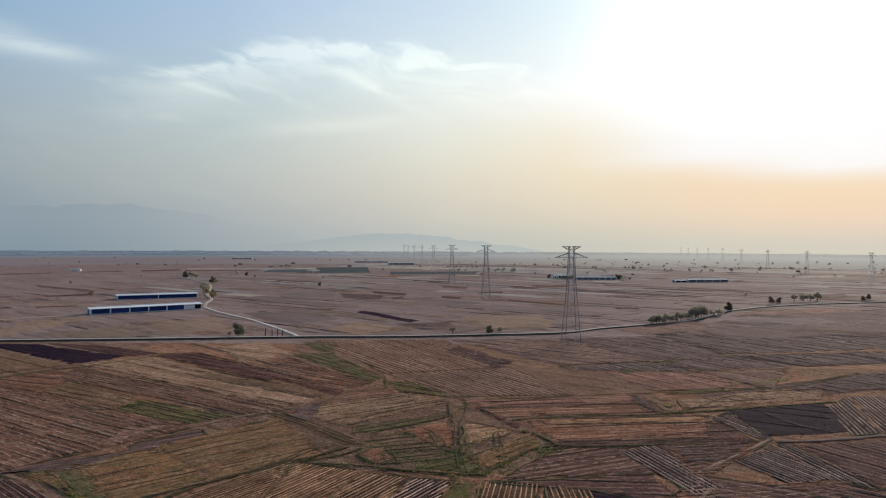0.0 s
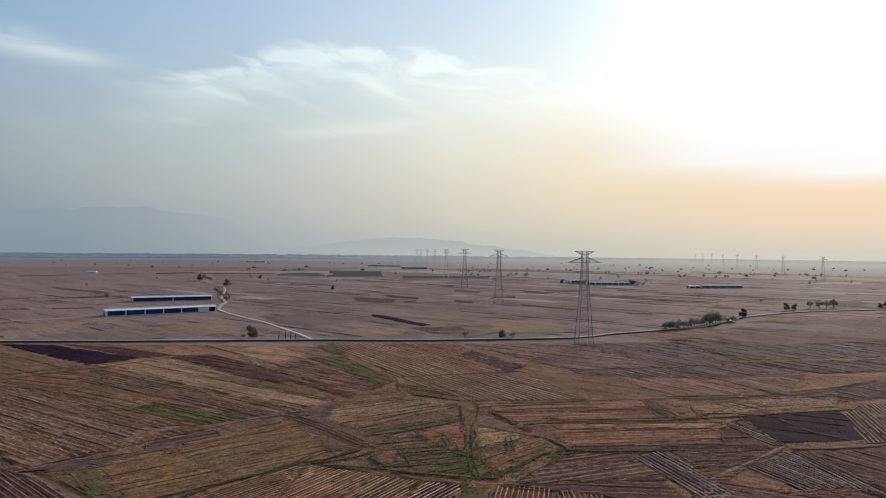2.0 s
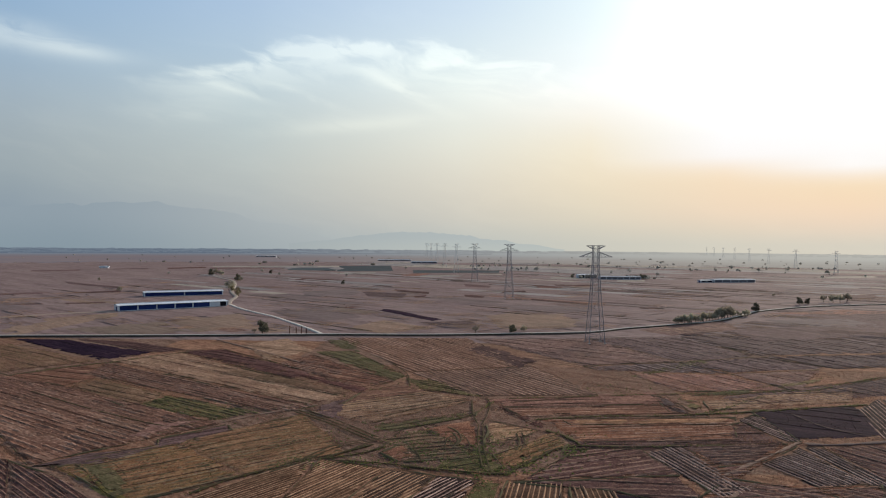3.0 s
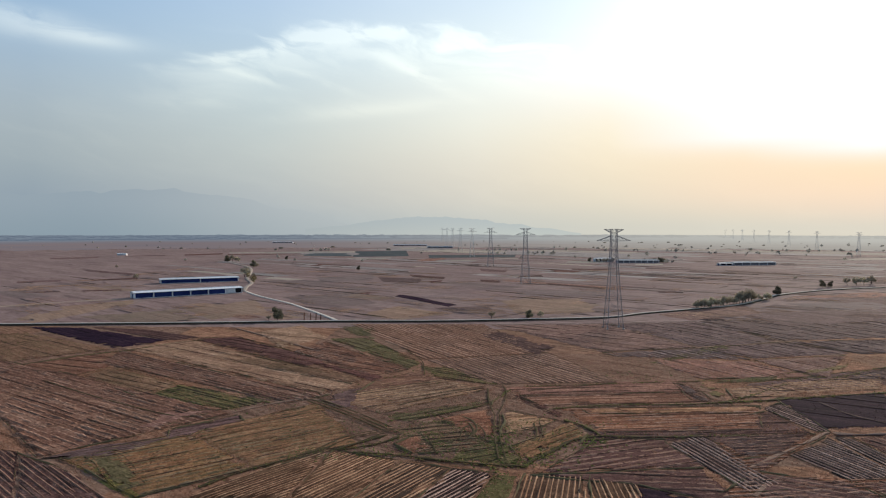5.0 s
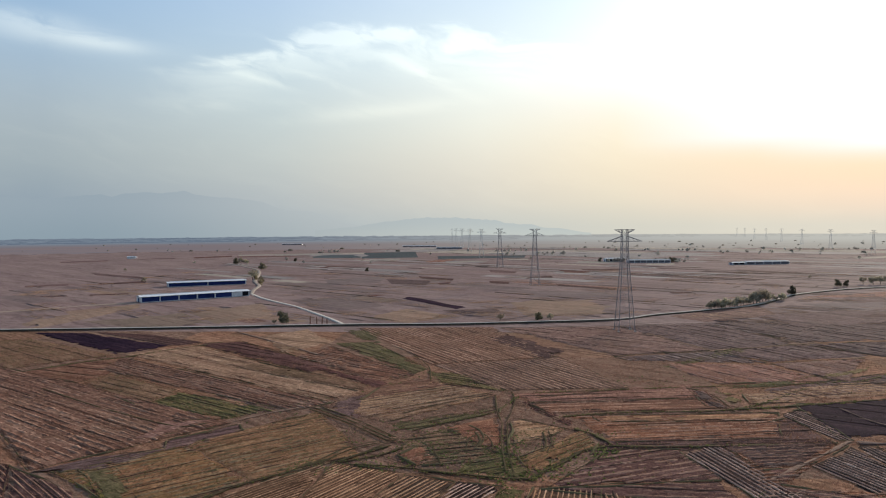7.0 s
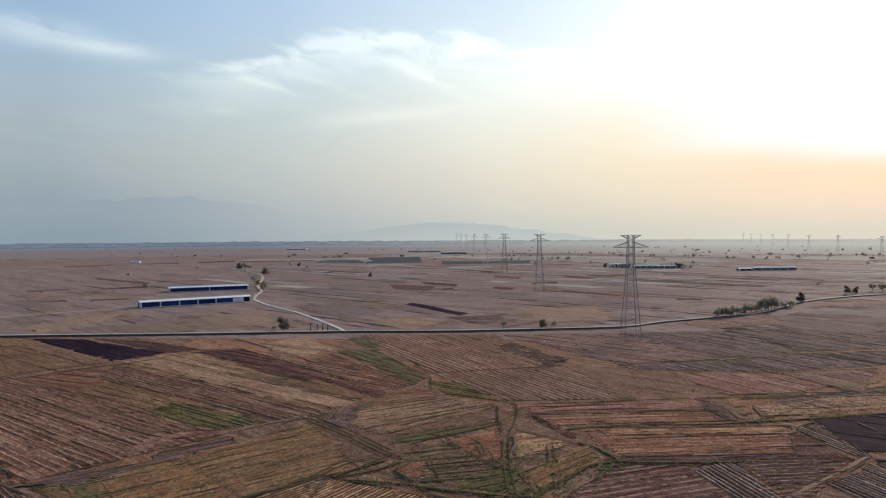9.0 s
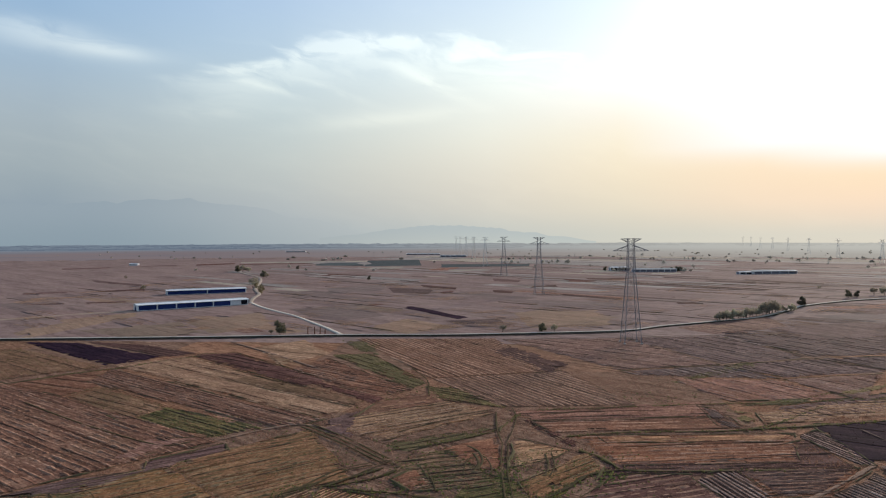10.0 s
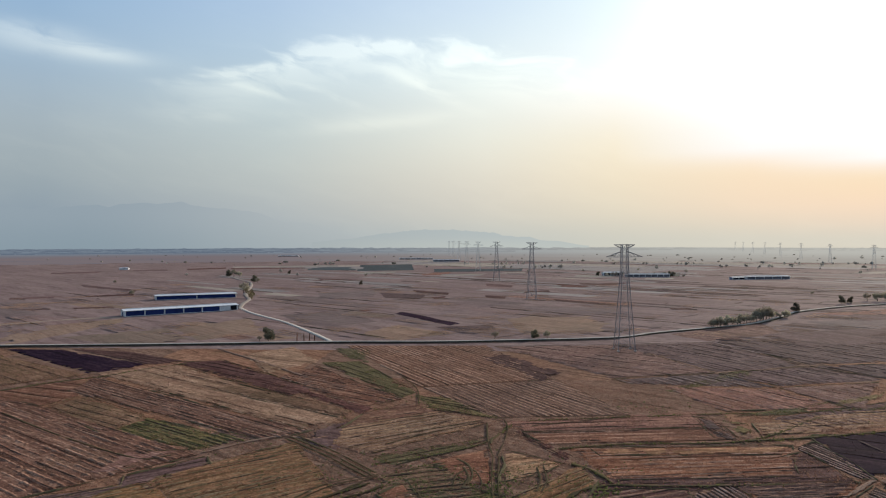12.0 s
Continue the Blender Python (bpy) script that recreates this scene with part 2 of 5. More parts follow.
SOIL = {
    "red": soil("red_stubble", (0.243, 0.111, 0.074), (0.170, 0.076, 0.055), (0.527, 0.302, 0.204), (0.161, 0.096, 0.056)),
    "tan": soil("tan_stubble", (0.462, 0.256, 0.151), (0.356, 0.183, 0.112), (0.758, 0.489, 0.313), (0.296, 0.191, 0.100)),
    "olive": soil("olive_stubble", (0.222, 0.127, 0.071), (0.264, 0.136, 0.083), (0.467, 0.271, 0.167), (0.164, 0.113, 0.059), patchy=0.6),
    "green": soil("grassy_stubble", (0.161, 0.133, 0.047), (0.205, 0.151, 0.062), (0.318, 0.243, 0.106), (0.114, 0.119, 0.036), patchy=0.6),
    "dark": soil("burnt_soil", (0.024, 0.013, 0.029), (0.037, 0.018, 0.034), (0.081, 0.044, 0.056), (0.015, 0.008, 0.023), patchy=0.75, stripe=0.6),
    "mauve": soil("weathered_stubble", (0.298, 0.156, 0.123), (0.231, 0.117, 0.100), (0.576, 0.343, 0.266), (0.223, 0.134, 0.089)),
    "grey": soil("bare_grey_earth", (0.179, 0.110, 0.105), (0.139, 0.084, 0.086), (0.304, 0.200, 0.175), (0.124, 0.085, 0.075)),
    "plain": soil("fallow_plain", (0.256, 0.182, 0.171), (0.208, 0.145, 0.141), (0.348, 0.264, 0.243), (0.177, 0.139, 0.123), stripe=0.4, calm=0.5),
    "umber": soil("umber_stubble", (0.111, 0.054, 0.050), (0.140, 0.068, 0.060), (0.267, 0.154, 0.134), (0.099, 0.054, 0.053)),
    # far fallow soil, greyed and paled in base colour for haze
    "ashen": soil("haze_paled_fallow", (0.321, 0.280, 0.268), (0.275, 0.240, 0.235), (0.387, 0.352, 0.329), (0.238, 0.212, 0.193), stripe=0.4, calm=0.5),
    "fallow": soil("dull_fallow", (0.240, 0.167, 0.157), (0.198, 0.135, 0.131), (0.327, 0.247, 0.223), (0.169, 0.129, 0.111), stripe=0.4, calm=0.5),
    "dun": soil("dun_stubble", (0.168, 0.108, 0.107), (0.138, 0.087, 0.086), (0.293, 0.207, 0.194), (0.121, 0.096, 0.080)),
    "ridged": soil("dark_furrow_soil", (0.115, 0.064, 0.043), (0.085, 0.048, 0.035), (0.220, 0.135, 0.088), (0.085, 0.058, 0.038)),
    # dark soil paints the shade between ridges that are kept low
    "furrowed": soil("shade_dark_furrow_soil", (0.045, 0.028, 0.028), (0.059, 0.034, 0.031), (0.130, 0.084, 0.069), (0.049, 0.037, 0.027)),
    "striped": soil("striped_stubble", (0.180, 0.096, 0.071), (0.222, 0.119, 0.087), (0.396, 0.235, 0.173), (0.132, 0.083, 0.059)),
    "lush": soil("weedy_green_ground", (0.144, 0.120, 0.063), (0.192, 0.142, 0.078), (0.316, 0.231, 0.135), (0.096, 0.094, 0.043), patchy=0.7),
    "mixed": soil("trodden_brown_earth", (0.291, 0.155, 0.106), (0.237, 0.131, 0.089), (0.463, 0.277, 0.193), (0.177, 0.118, 0.073), stripe=0.7),
    "sand": soil("dry_tan_fallow", (0.279, 0.190, 0.147), (0.237, 0.158, 0.124), (0.362, 0.265, 0.206), (0.186, 0.144, 0.104), stripe=0.4, calm=0.5),
    "pale": soil("pale_dry_grass", (0.388, 0.333, 0.290), (0.337, 0.287, 0.237), (0.469, 0.424, 0.369), (0.275, 0.241, 0.184), stripe=0.4, calm=0.5),
    # dark bluish patches far out, laid as flat plots
    "reed": soil("dark_blue_green_patch", (0.077, 0.094, 0.105), (0.095, 0.110, 0.119), (0.135, 0.150, 0.149), (0.068, 0.085, 0.095), stripe=0.4, calm=0.5),
}


def plain(name, a, b, rough=0.85, scale=1.0, metal=0.0, bump=0.2):
    """A plain weathered surface: grain and broader stains."""
    mat, n, bsdf = surface(name, rough, metal)
    where = n.add("ShaderNodeTexCoord").outputs["Object"]
    fine, broad = n.noise(where, 3.0 * scale, 6.0, 0.65), n.noise(where, 0.25 * scale, 4.0, 0.6)
    c = n.mix(n.step(broad, 0.35, 0.7), a, b)
    c = n.mix(n.step(fine, 0.35, 0.75, 0.45, 0.0), c, tuple(0.55 * v for v in b))
    rand = n.add("ShaderNodeObjectInfo").outputs["Random"]
    c = n.add("ShaderNodeHueSaturation", {"Hue": 0.5, "Saturation": 1.0, "Value": n.step(rand, 0, 1, 0.88, 1.12), "Color": c}).outputs[0]
    n.put(bsdf.inputs["Base Color"], c)
    if bump:
        n.put(bsdf.inputs["Normal"], n.add("ShaderNodeBump", {"Strength": bump, "Distance": 0.1, "Height": fine}).outputs[0])
    return mat


def leafy(name, a, b):
    """Leaves, grass, straw: each piece its own shade, a little light coming through."""
    mat, n, bsdf = surface(name, 0.8)
    isl = n.add("ShaderNodeNewGeometry").outputs["Random Per Island"]
    c = n.mix(isl, a, b)
    rand = n.add("ShaderNodeObjectInfo").outputs["Random"]
    c = n.add("ShaderNodeHueSaturation", {"Hue": n.step(rand, 0, 1, 0.485, 0.515), "Saturation": 1.0, "Value": n.step(rand, 0, 1, 0.8, 1.2), "Color": c}).outputs[0]
    n.put(bsdf.inputs["Base Color"], c)
    out = [x for x in n.tree.nodes if x.type == "OUTPUT_MATERIAL"][0]
    tr = n.add("ShaderNodeBsdfTranslucent", (c,)).outputs[0]
    n.put(out.inputs[0], n.add("ShaderNodeMixShader", (0.45, bsdf.outputs[0], tr)).outputs[0])
    return mat


M = {
    "concrete": plain("road_concrete", (0.58, 0.53, 0.48), (0.47, 0.42, 0.38)),
    "dirt": plain("pale_dirt", (0.25, 0.165, 0.128), (0.185, 0.118, 0.092)),
    "pale_dirt": plain("pale_dry_dirt", (0.44, 0.37, 0.32), (0.36, 0.30, 0.26)),
    "sandy": plain("bare_sandy_earth", (0.33, 0.255, 0.205), (0.27, 0.20, 0.165)),
    # verge colour darkened to paint shade on the bank's near slope
    "verge": plain("shade_dark_verge", (0.055, 0.046, 0.034), (0.036, 0.034, 0.026)),
    "bank": plain("dark_bank", (0.042, 0.036, 0.036), (0.028, 0.026, 0.026)),
    "ash": plain("grey_track_earth", (0.135, 0.090, 0.084), (0.100, 0.068, 0.066)),
    "rut": plain("dark_wheel_rut", (0.095, 0.068, 0.042), (0.065, 0.055, 0.032)),
    "greenrut": plain("grassy_bund", (0.130, 0.098, 0.052), (0.090, 0.076, 0.040)),
    "roof": plain("white_roof_sheet", (0.74, 0.75, 0.78), (0.64, 0.65, 0.69), 0.42, 0.5),
    "roof_dull": plain("dull_roof_sheet", (0.62, 0.62, 0.64), (0.54, 0.54, 0.56), 0.75, 0.5),
    "white": plain("white_wall_paint", (0.74, 0.74, 0.76), (0.62, 0.62, 0.64), 0.7),
    "curtain": plain("dark_blue_curtain", (0.030, 0.048, 0.165), (0.021, 0.034, 0.120), 0.75),
    "grey_sheet": plain("grey_wall_sheet", (0.20, 0.19, 0.21), (0.15, 0.145, 0.165), 0.8),
    # near-black panels; at the doorway they paint the shade inside
    "black": plain("near_black", (0.02, 0.02, 0.028), (0.015, 0.015, 0.02), 0.8),
    "steel": plain("galvanised_steel", (0.30, 0.285, 0.30), (0.24, 0.228, 0.245), 0.6, 1.0, 0.0),
    # lighter copy of the steel: haze painted into the far pylons' colour
    "hazed_steel": plain("haze_paled_steel", (0.72, 0.70, 0.67), (0.62, 0.60, 0.57), 0.7),
    # far leaves made pale grey: haze put into their base colour
    "leaf_hazed": leafy("haze_paled_leaves", (0.34, 0.33, 0.305), (0.46, 0.44, 0.40)),
    "bark": plain("bark", (0.11, 0.085, 0.065), (0.07, 0.055, 0.042), 0.95, 2.0),
    "leaf": leafy("tree_leaves", (0.105, 0.098, 0.072), (0.180, 0.162, 0.118)),
    "leaf_light": leafy("sparse_olive_leaves", (0.25, 0.228, 0.172), (0.41, 0.365, 0.285)),
    "leaf_dry": leafy("dry_leaves", (0.16, 0.135, 0.085), (0.25, 0.21, 0.14)),
    "grass": leafy("green_tufts", (0.085, 0.090, 0.038), (0.185, 0.165, 0.078)),
    "bund_grass": leafy("bund_grass", (0.078, 0.092, 0.034), (0.180, 0.175, 0.072)),
    "scrub": leafy("scrub_leaves", (0.064, 0.084, 0.032), (0.140, 0.152, 0.060)),
    "straw": leafy("straw_tufts", (0.20, 0.118, 0.076), (0.46, 0.315, 0.22)),
    "rust": leafy("rusty_stubble_tufts", (0.15, 0.078, 0.054), (0.38, 0.225, 0.155)),
    "char": leafy("charred_tufts", (0.024, 0.016, 0.020), (0.055, 0.036, 0.042)),
    "furrow_line": plain("dark_furrow_line", (0.100, 0.066, 0.050), (0.075, 0.052, 0.041)),
    "rim": plain("weedy_rim", (0.120, 0.100, 0.058), (0.090, 0.076, 0.046)),
    "weedy": plain("weedy_ditch", (0.205, 0.150, 0.138), (0.155, 0.112, 0.108)),
    "post": plain("rusty_post", (0.16, 0.07, 0.045), (0.11, 0.05, 0.035)),
}

# ---- helpers of this scene ----


def part(name, bm, material, parent, label=""):
    me = bpy.data.meshes.new(name)
    bm.to_mesh(me)
    bm.free()
    me.materials.append(material)
    ob = new(name, me)
    ob.parent = parent
    return tagged(ob, label)


def mesh(name, verts, faces, material, smooth=False):
    me = bpy.data.meshes.new(name)
    me.from_pydata([tuple(map(float, v)) for v in verts], [], faces)
    me.materials.append(material)
    if smooth:
        me.polygons.foreach_set("use_smooth", [True] * len(me.polygons))
    return new(name, me)


def box(bm, cx, cy, cz, sx, sy, sz, turn=None, bevel=0.0):
    made = bmesh.ops.create_cube(bm, size=1.0)["verts"]
    bmesh.ops.scale(bm, vec=(sx, sy, sz), verts=made)
    if bevel:
        edges = list({e for v in made for e in v.link_edges})
        made = list({v for f in bmesh.ops.bevel(bm, geom=edges, offset=bevel, segments=1, affect="EDGES")["faces"] for v in f.verts} | {v for v in made if v.is_valid})
    if turn is not None:
        bmesh.ops.transform(bm, matrix=turn, verts=made)
    bmesh.ops.translate(bm, vec=(cx, cy, cz), verts=made)


def bar(bm, a, b, r):
    """A square bar from a to b."""
    a, b = Vector(a), Vector(b)
    d = b - a
    turn = d.to_track_quat("Z", "Y").to_matrix().to_4x4()
    c = (a + b) / 2
    box(bm, c.x, c.y, c.z, r, r, d.length, turn)


def tube(bm, pts, radii, sides=6):
    rings = []
    for i, p in enumerate(pts):
        d = (Vector(pts[min(i + 1, len(pts) - 1)]) - Vector(pts[max(i - 1, 0)])).normalized()
        q = d.to_track_quat("Z", "Y")
        rings.append([bm.verts.new(Vector(p) + q @ Vector((radii[i] * math.cos(k * math.tau / sides), radii[i] * math.sin(k * math.tau / sides), 0))) for k in range(sides)])
    for a, b in zip(rings, rings[1:]):
        for k in range(sides):
            bm.faces.new((a[k], a[(k + 1) % sides], b[(k + 1) % sides], b[k]))
    bm.faces.new(rings[-1])


def wobble(x, y, scale, seed=0.0):
    return noise.noise((x * scale + seed, y * scale - seed, seed * 0.37))


def smooth_line(pts, step):
    """A soft curve through the points, with a point about every step metres."""
    out = []
    p = [Vector(pts[0]) * 2 - Vector(pts[1])] + [Vector(q) for q in pts] + [Vector(pts[-1]) * 2 - Vector(pts[-2])]
    for a, b, c, d in zip(p, p[1:], p[2:], p[3:]):
        n = max(1, int((c - b).length / step))
        for i in range(n):
            t = i / n
            out.append(0.5 * (2 * b + (c - a) * t + (2 * a - 5 * b + 4 * c - d) * t * t + (3 * b - a - 3 * c + d) * t ** 3))
    return out + [Vector(pts[-1])]


def strip(name, pts, wide, high, material, label, category, step=4.0, rough=0.1, base=0.03, kind="structure", rows_uv=False, group=""):
    """A low bank, road or track along a curve: its middle stands high above the ground, its sides slope down."""
    line = smooth_line([(*q, 0.0) for q in pts], step)
    verts, faces = [], []
    for i, p in enumerate(line):
        d = (line[min(i + 1, len(line) - 1)] - line[max(i - 1, 0)]).normalized()
        side = Vector((d.y, -d.x, 0))
        w = wide / 2 * max(0.15, 1 + rough * (1.6 * wobble(p.x, p.y, 0.21, 3.1) + 1.2 * wobble(p.x, p.y, 0.7, 8.1)))
        edge = 0.25 * min(1.0, wide / 4)
        for s, z in ((-1, 0.0), (-1 + edge, high), (-0.3, high * 1.06), (0.3, high * 1.06), (1 - edge, high), (1, 0.0)):
            q = p + side * w * s
            verts.append((q.x, q.y, base + z * (1 + rough * wobble(q.x, q.y, 0.6, 1.7))))
        if i:
            o = (i - 1) * 6
            faces += [(o + k, o + k + 1, o + k + 7, o + k + 6) for k in range(5)]
    return tagged(mesh(name, verts, faces, material, True), label, category, group, kind)


FIELDS = []          # (corners, kind) of every plot, for the tufts that grow on them


def inside(q, x, y):
    s = 0
    for (ax, ay), (bx, by) in zip(q, q[1:] + q[:1]):
        c = (bx - ax) * (y - ay) - (by - ay) * (x - ax)
        if c * s < 0:
            return False
        s = s or c
    return True


FIELD_LABEL = {
    "dun": "dun-brown stubble plot with faint rows", "red": "harvested rice plot with red-brown stubble", "tan": "harvested rice plot with tan dry stubble",
    "olive": "olive-brown stubble plot with fresh weeds", "green": "stubble plot overgrown with green weeds",
    "dark": "burnt, almost black ploughed plot", "mauve": "weathered pinkish brown stubble plot",
    "grey": "bare grey-brown earth plot between stubble", "plain": "fallow pinkish brown plot on the wide plain",
    "pale": "pale dry grass plot on the plain", "ridged": "plot ridged with tan straw rows over dark furrows", "furrowed": "dark furrowed plot with pale earth ridges", "umber": "dark umber stubble plot with pale straw rows", "ashen": "far fallow plot paled to stand in for haze", "fallow": "dull pinkish grey fallow plot on the plain", "reed": "dark blue-green patch far out on the plain", "striped": "harvested plot striped with pale straw swaths", "mixed": "trodden brown earth and weeds between the plots", "sand": "dry tan fallow plot beyond the road", "lush": "strip of land overgrown with green weeds",
}


def field(kind, a, b, c, d, heading, spacing=0.0, tall=0.22, cell=3.0, lift=0.0, relief=1.0, ragged=0.3, lines=0.0):
    """A plot with corners a, b, c, d; its rows run at heading degrees from +x; spacing: metres between raised rows (0: none)."""
    q = [Vector(p) for p in (a, b, c, d)]
    n = max(2, min(90, int(max((q[1] - q[0]).length, (q[2] - q[3]).length) / cell)))
    m = max(2, min(90, int(max((q[3] - q[0]).length, (q[2] - q[1]).length) / cell)))
    along = Vector((math.cos(radians(heading)), math.sin(radians(heading))))
    across = Vector((-along.y, along.x))
    lift = lift or random.uniform(0.17, 0.23)
    near = q[0].y < 372 and relief > 0.5
    verts, faces, uv = [], [], []
    for j in range(m + 1):
        for i in range(n + 1):
            s, t = i / n, j / m
            p = q[0] * (1 - s) * (1 - t) + q[1] * s * (1 - t) + q[2] * s * t + q[3] * (1 - s) * t
            rim = i in (0, n) or j in (0, m)
            if rim:
                p = p + Vector((wobble(p.x, p.y, 0.11, 2.0) + 0.5 * wobble(p.x, p.y, 0.5, 4.0), wobble(p.x, p.y, 0.11, 9.0) + 0.5 * wobble(p.x, p.y, 0.5, 6.0))) * min(1.5, cell * 0.6)
            z = 0.015 if rim else lift + relief * (0.09 * wobble(p.x, p.y, 0.12) + 0.05 * wobble(p.x, p.y, 0.5))
            verts.append((p.x, p.y, z))
            uv.append((p.dot(across), p.dot(along)))
    for j in range(m):
        for i in range(n):
            o = j * (n + 1) + i
            deep = min(i, j, n - 1 - i, m - 1 - j) * cell
            if near and deep < 4 and wobble(*verts[o][:2], 0.22, 5.5) + 0.6 * wobble(*verts[o][:2], 0.06, 2.5) > 0.55 - ragged + 0.14 * deep:
                continue
            faces.append((o, o + 1, o + n + 2, o + n + 1))
    ob = tagged(mesh("field", verts, faces, SOIL[kind], True), FIELD_LABEL[kind], "field", "plots of farmland", "structure")
    layer = ob.data.uv_layers.new(name="rows")
    layer.data.foreach_set("uv", [x for loop in ob.data.loops for x in uv[loop.vertex_index]])
    FIELDS.append(([tuple(p) for p in q], kind))
    if spacing:
        furrows(ob, q, along, across, spacing if tall >= 0.32 else 0.8 * spacing, 1.25 * tall if tall >= 0.32 else 1.0 * tall, kind)
        lines = lines or 9.0
    if lines and near:
        dark_lines(ob, q, along, across, lines)
        rim_weeds(ob, q)
    return ob


def crossing(q, along, across, k):
    """Where the line across = k passes through the plot: the two ends along it, or nothing."""
    hits = []
    for p, r in zip(q, q[1:] + q[:1]):
        u, v = p.dot(across) - k, r.dot(across) - k
        if u * v < 0:
            hits.append(p.lerp(r, u / (u - v)).dot(along))
    return (min(hits), max(hits)) if len(hits) >= 2 else None


def bead(verts, faces, pts, side_of, widths, heights, base):
    """Adds a low bank with an uneven top along the points to a mesh in the making."""
    for i, (p, w, h) in enumerate(zip(pts, widths, heights)):
        d = pts[min(i + 1, len(pts) - 1)] - pts[max(i - 1, 0)]
        side = Vector((-d.y, d.x)).normalized() if side_of is None else side_of
        for t, z in ((-w, 0.0), (-w * 0.35, h), (w * 0.35, h * 0.85), (w, 0.0)):
            verts.append((*(p + side * t), base + z))
        if i:
            o = len(verts) - 8
            faces += [(o + j, o + j + 1, o + j + 5, o + j + 4) for j in range(3)]


def dark_lines(ob, q, along, across, gap):
    """Long dark wheel lines and drains that run with the rows, joined into one part."""
    rng = random.Random(int(abs(q[0].x * 7 + q[0].y * 13)))
    lo, hi = min(p.dot(across) for p in q), max(p.dot(across) for p in q)
    verts, faces = [], []
    k = lo + gap * rng.uniform(0.1, 0.6)
    while k < hi - 0.3:
        ends = crossing(q, along, across, k)
        if ends:
            s = ends[0] + rng.uniform(0, 6)
            while s < ends[1] - 3:
                run = min(ends[1] - s, rng.uniform(8, 45))
                n, seed = max(3, int(run / 1.6)), rng.random() * 40
                us = [s + run * i / n for i in range(n + 1)]
                pts = [along * u + across * (k + 0.5 * wobble(u, k, 0.05, seed)) for u in us]
                widths = [(0.12 if i in (0, n) else 1.0) * max(0.0, rng.uniform(0.0, 0.17) + 0.3 * wobble(u, k, 0.2, seed)) for i, u in enumerate(us)]
                bead(verts, faces, pts, across, widths, [0.10 + 0.25 * w for w in widths], 0.20)
                s += run + rng.uniform(1, 14)
        k += gap * rng.uniform(0.45, 1.5)
    if faces:
        made = mesh("furrow_lines", verts, faces, M["furrow_line"])
        made.parent = ob
        tagged(made, "dark drains and wheel lines along the rows", kind="stuff")


def rim_weeds(ob, q):
    """Weedy broken banks on some sides of a plot, joined into one part."""
    rng = random.Random(int(abs(q[1].x * 5 + q[2].y * 11)))
    verts, faces = [], []
    for a, b in zip(q, q[1:] + q[:1]):
        if rng.random() < 0.4:
            continue
        n, seed = max(3, int((b - a).length / 1.3)), rng.random() * 40
        pts = [a.lerp(b, i / n) + Vector((wobble(i, seed, 0.13, 1.0), wobble(i, seed, 0.13, 7.0))) * 0.8 for i in range(n + 1)]
        widths = [max(0.0, 0.04 + 0.6 * wobble(p.x, p.y, 0.09, seed) + 0.4 * wobble(p.x, p.y, 0.4, seed)) for p in pts]
        bead(verts, faces, pts, None, widths, [0.08 + 0.3 * w for w in widths], 0.17)
    if faces:
        made = mesh("rim_weeds", verts, faces, M["rim"])
        made.parent = ob
        tagged(made, "dark weedy edge of the plot", kind="stuff")


def furrows(ob, q, along, across, spacing, tall, kind):
    """Raised, broken rows of cut straw and earth on a plot, joined into one part."""
    lo, hi = min(p.dot(across) for p in q), max(p.dot(across) for p in q)
    verts, faces = [], []
    k = lo + spacing * 0.5
    while k < hi - 0.3:
        ends = crossing(q, along, across, k)
        if ends:
            s, end = ends[0] + random.uniform(0.5, 2.0), ends[1] - 0.6
            seed = random.random() * 50
            while s < end - 1.0:
                run = min(end - s, random.uniform(14, 40) if tall >= 0.39 else random.uniform(6, 26))
                n = max(2, int(run / (1.3 if tall >= 0.39 else 0.8)))
                bulk = random.uniform(0.8, 1.1) if tall >= 0.39 else random.uniform(0.55, 1.15)
                for i in range(n + 1):
                    u = s + run * i / n
                    sway = 0.16 * spacing * wobble(u, k, 0.06, seed)
                    p = along * u + across * (k + sway)
                    size = max(0.15, bulk * (0.85 + (0.4 if tall >= 0.39 else 0.7) * wobble(u, k * 3, 0.3, seed)) * (random.uniform(0.8, 1.15) if tall >= 0.39 else random.uniform(0.3, 1.35))) * (0.15 if i in (0, n) else 1)
                    h, w = tall * size * (0.42 if tall >= 0.32 else 1.0), spacing * (0.21 if tall >= 0.32 else 0.25) * (0.5 + 0.5 * size)
                    for t, z in ((-w, 0.0), (-w * 0.3, h), (w * 0.35, h * 0.85), (w, 0.0)):
                        verts.append((*(p + across * t), 0.16 + z))
                    if i:
                        o = len(verts) - 8
                        faces += [(o + j, o + j + 1, o + j + 5, o + j + 4) for j in range(3)]
                s += run + (random.uniform(0.2, 0.8) if tall >= 0.39 else random.uniform(0.3, 1.6))
        k += spacing * random.uniform(0.88, 1.12)
    if faces:
        rows = mesh("stubble_rows", verts, faces, ROWMAT[kind])
        rows.parent = ob
        tagged(rows, "raised rows of cut straw", kind="stuff")


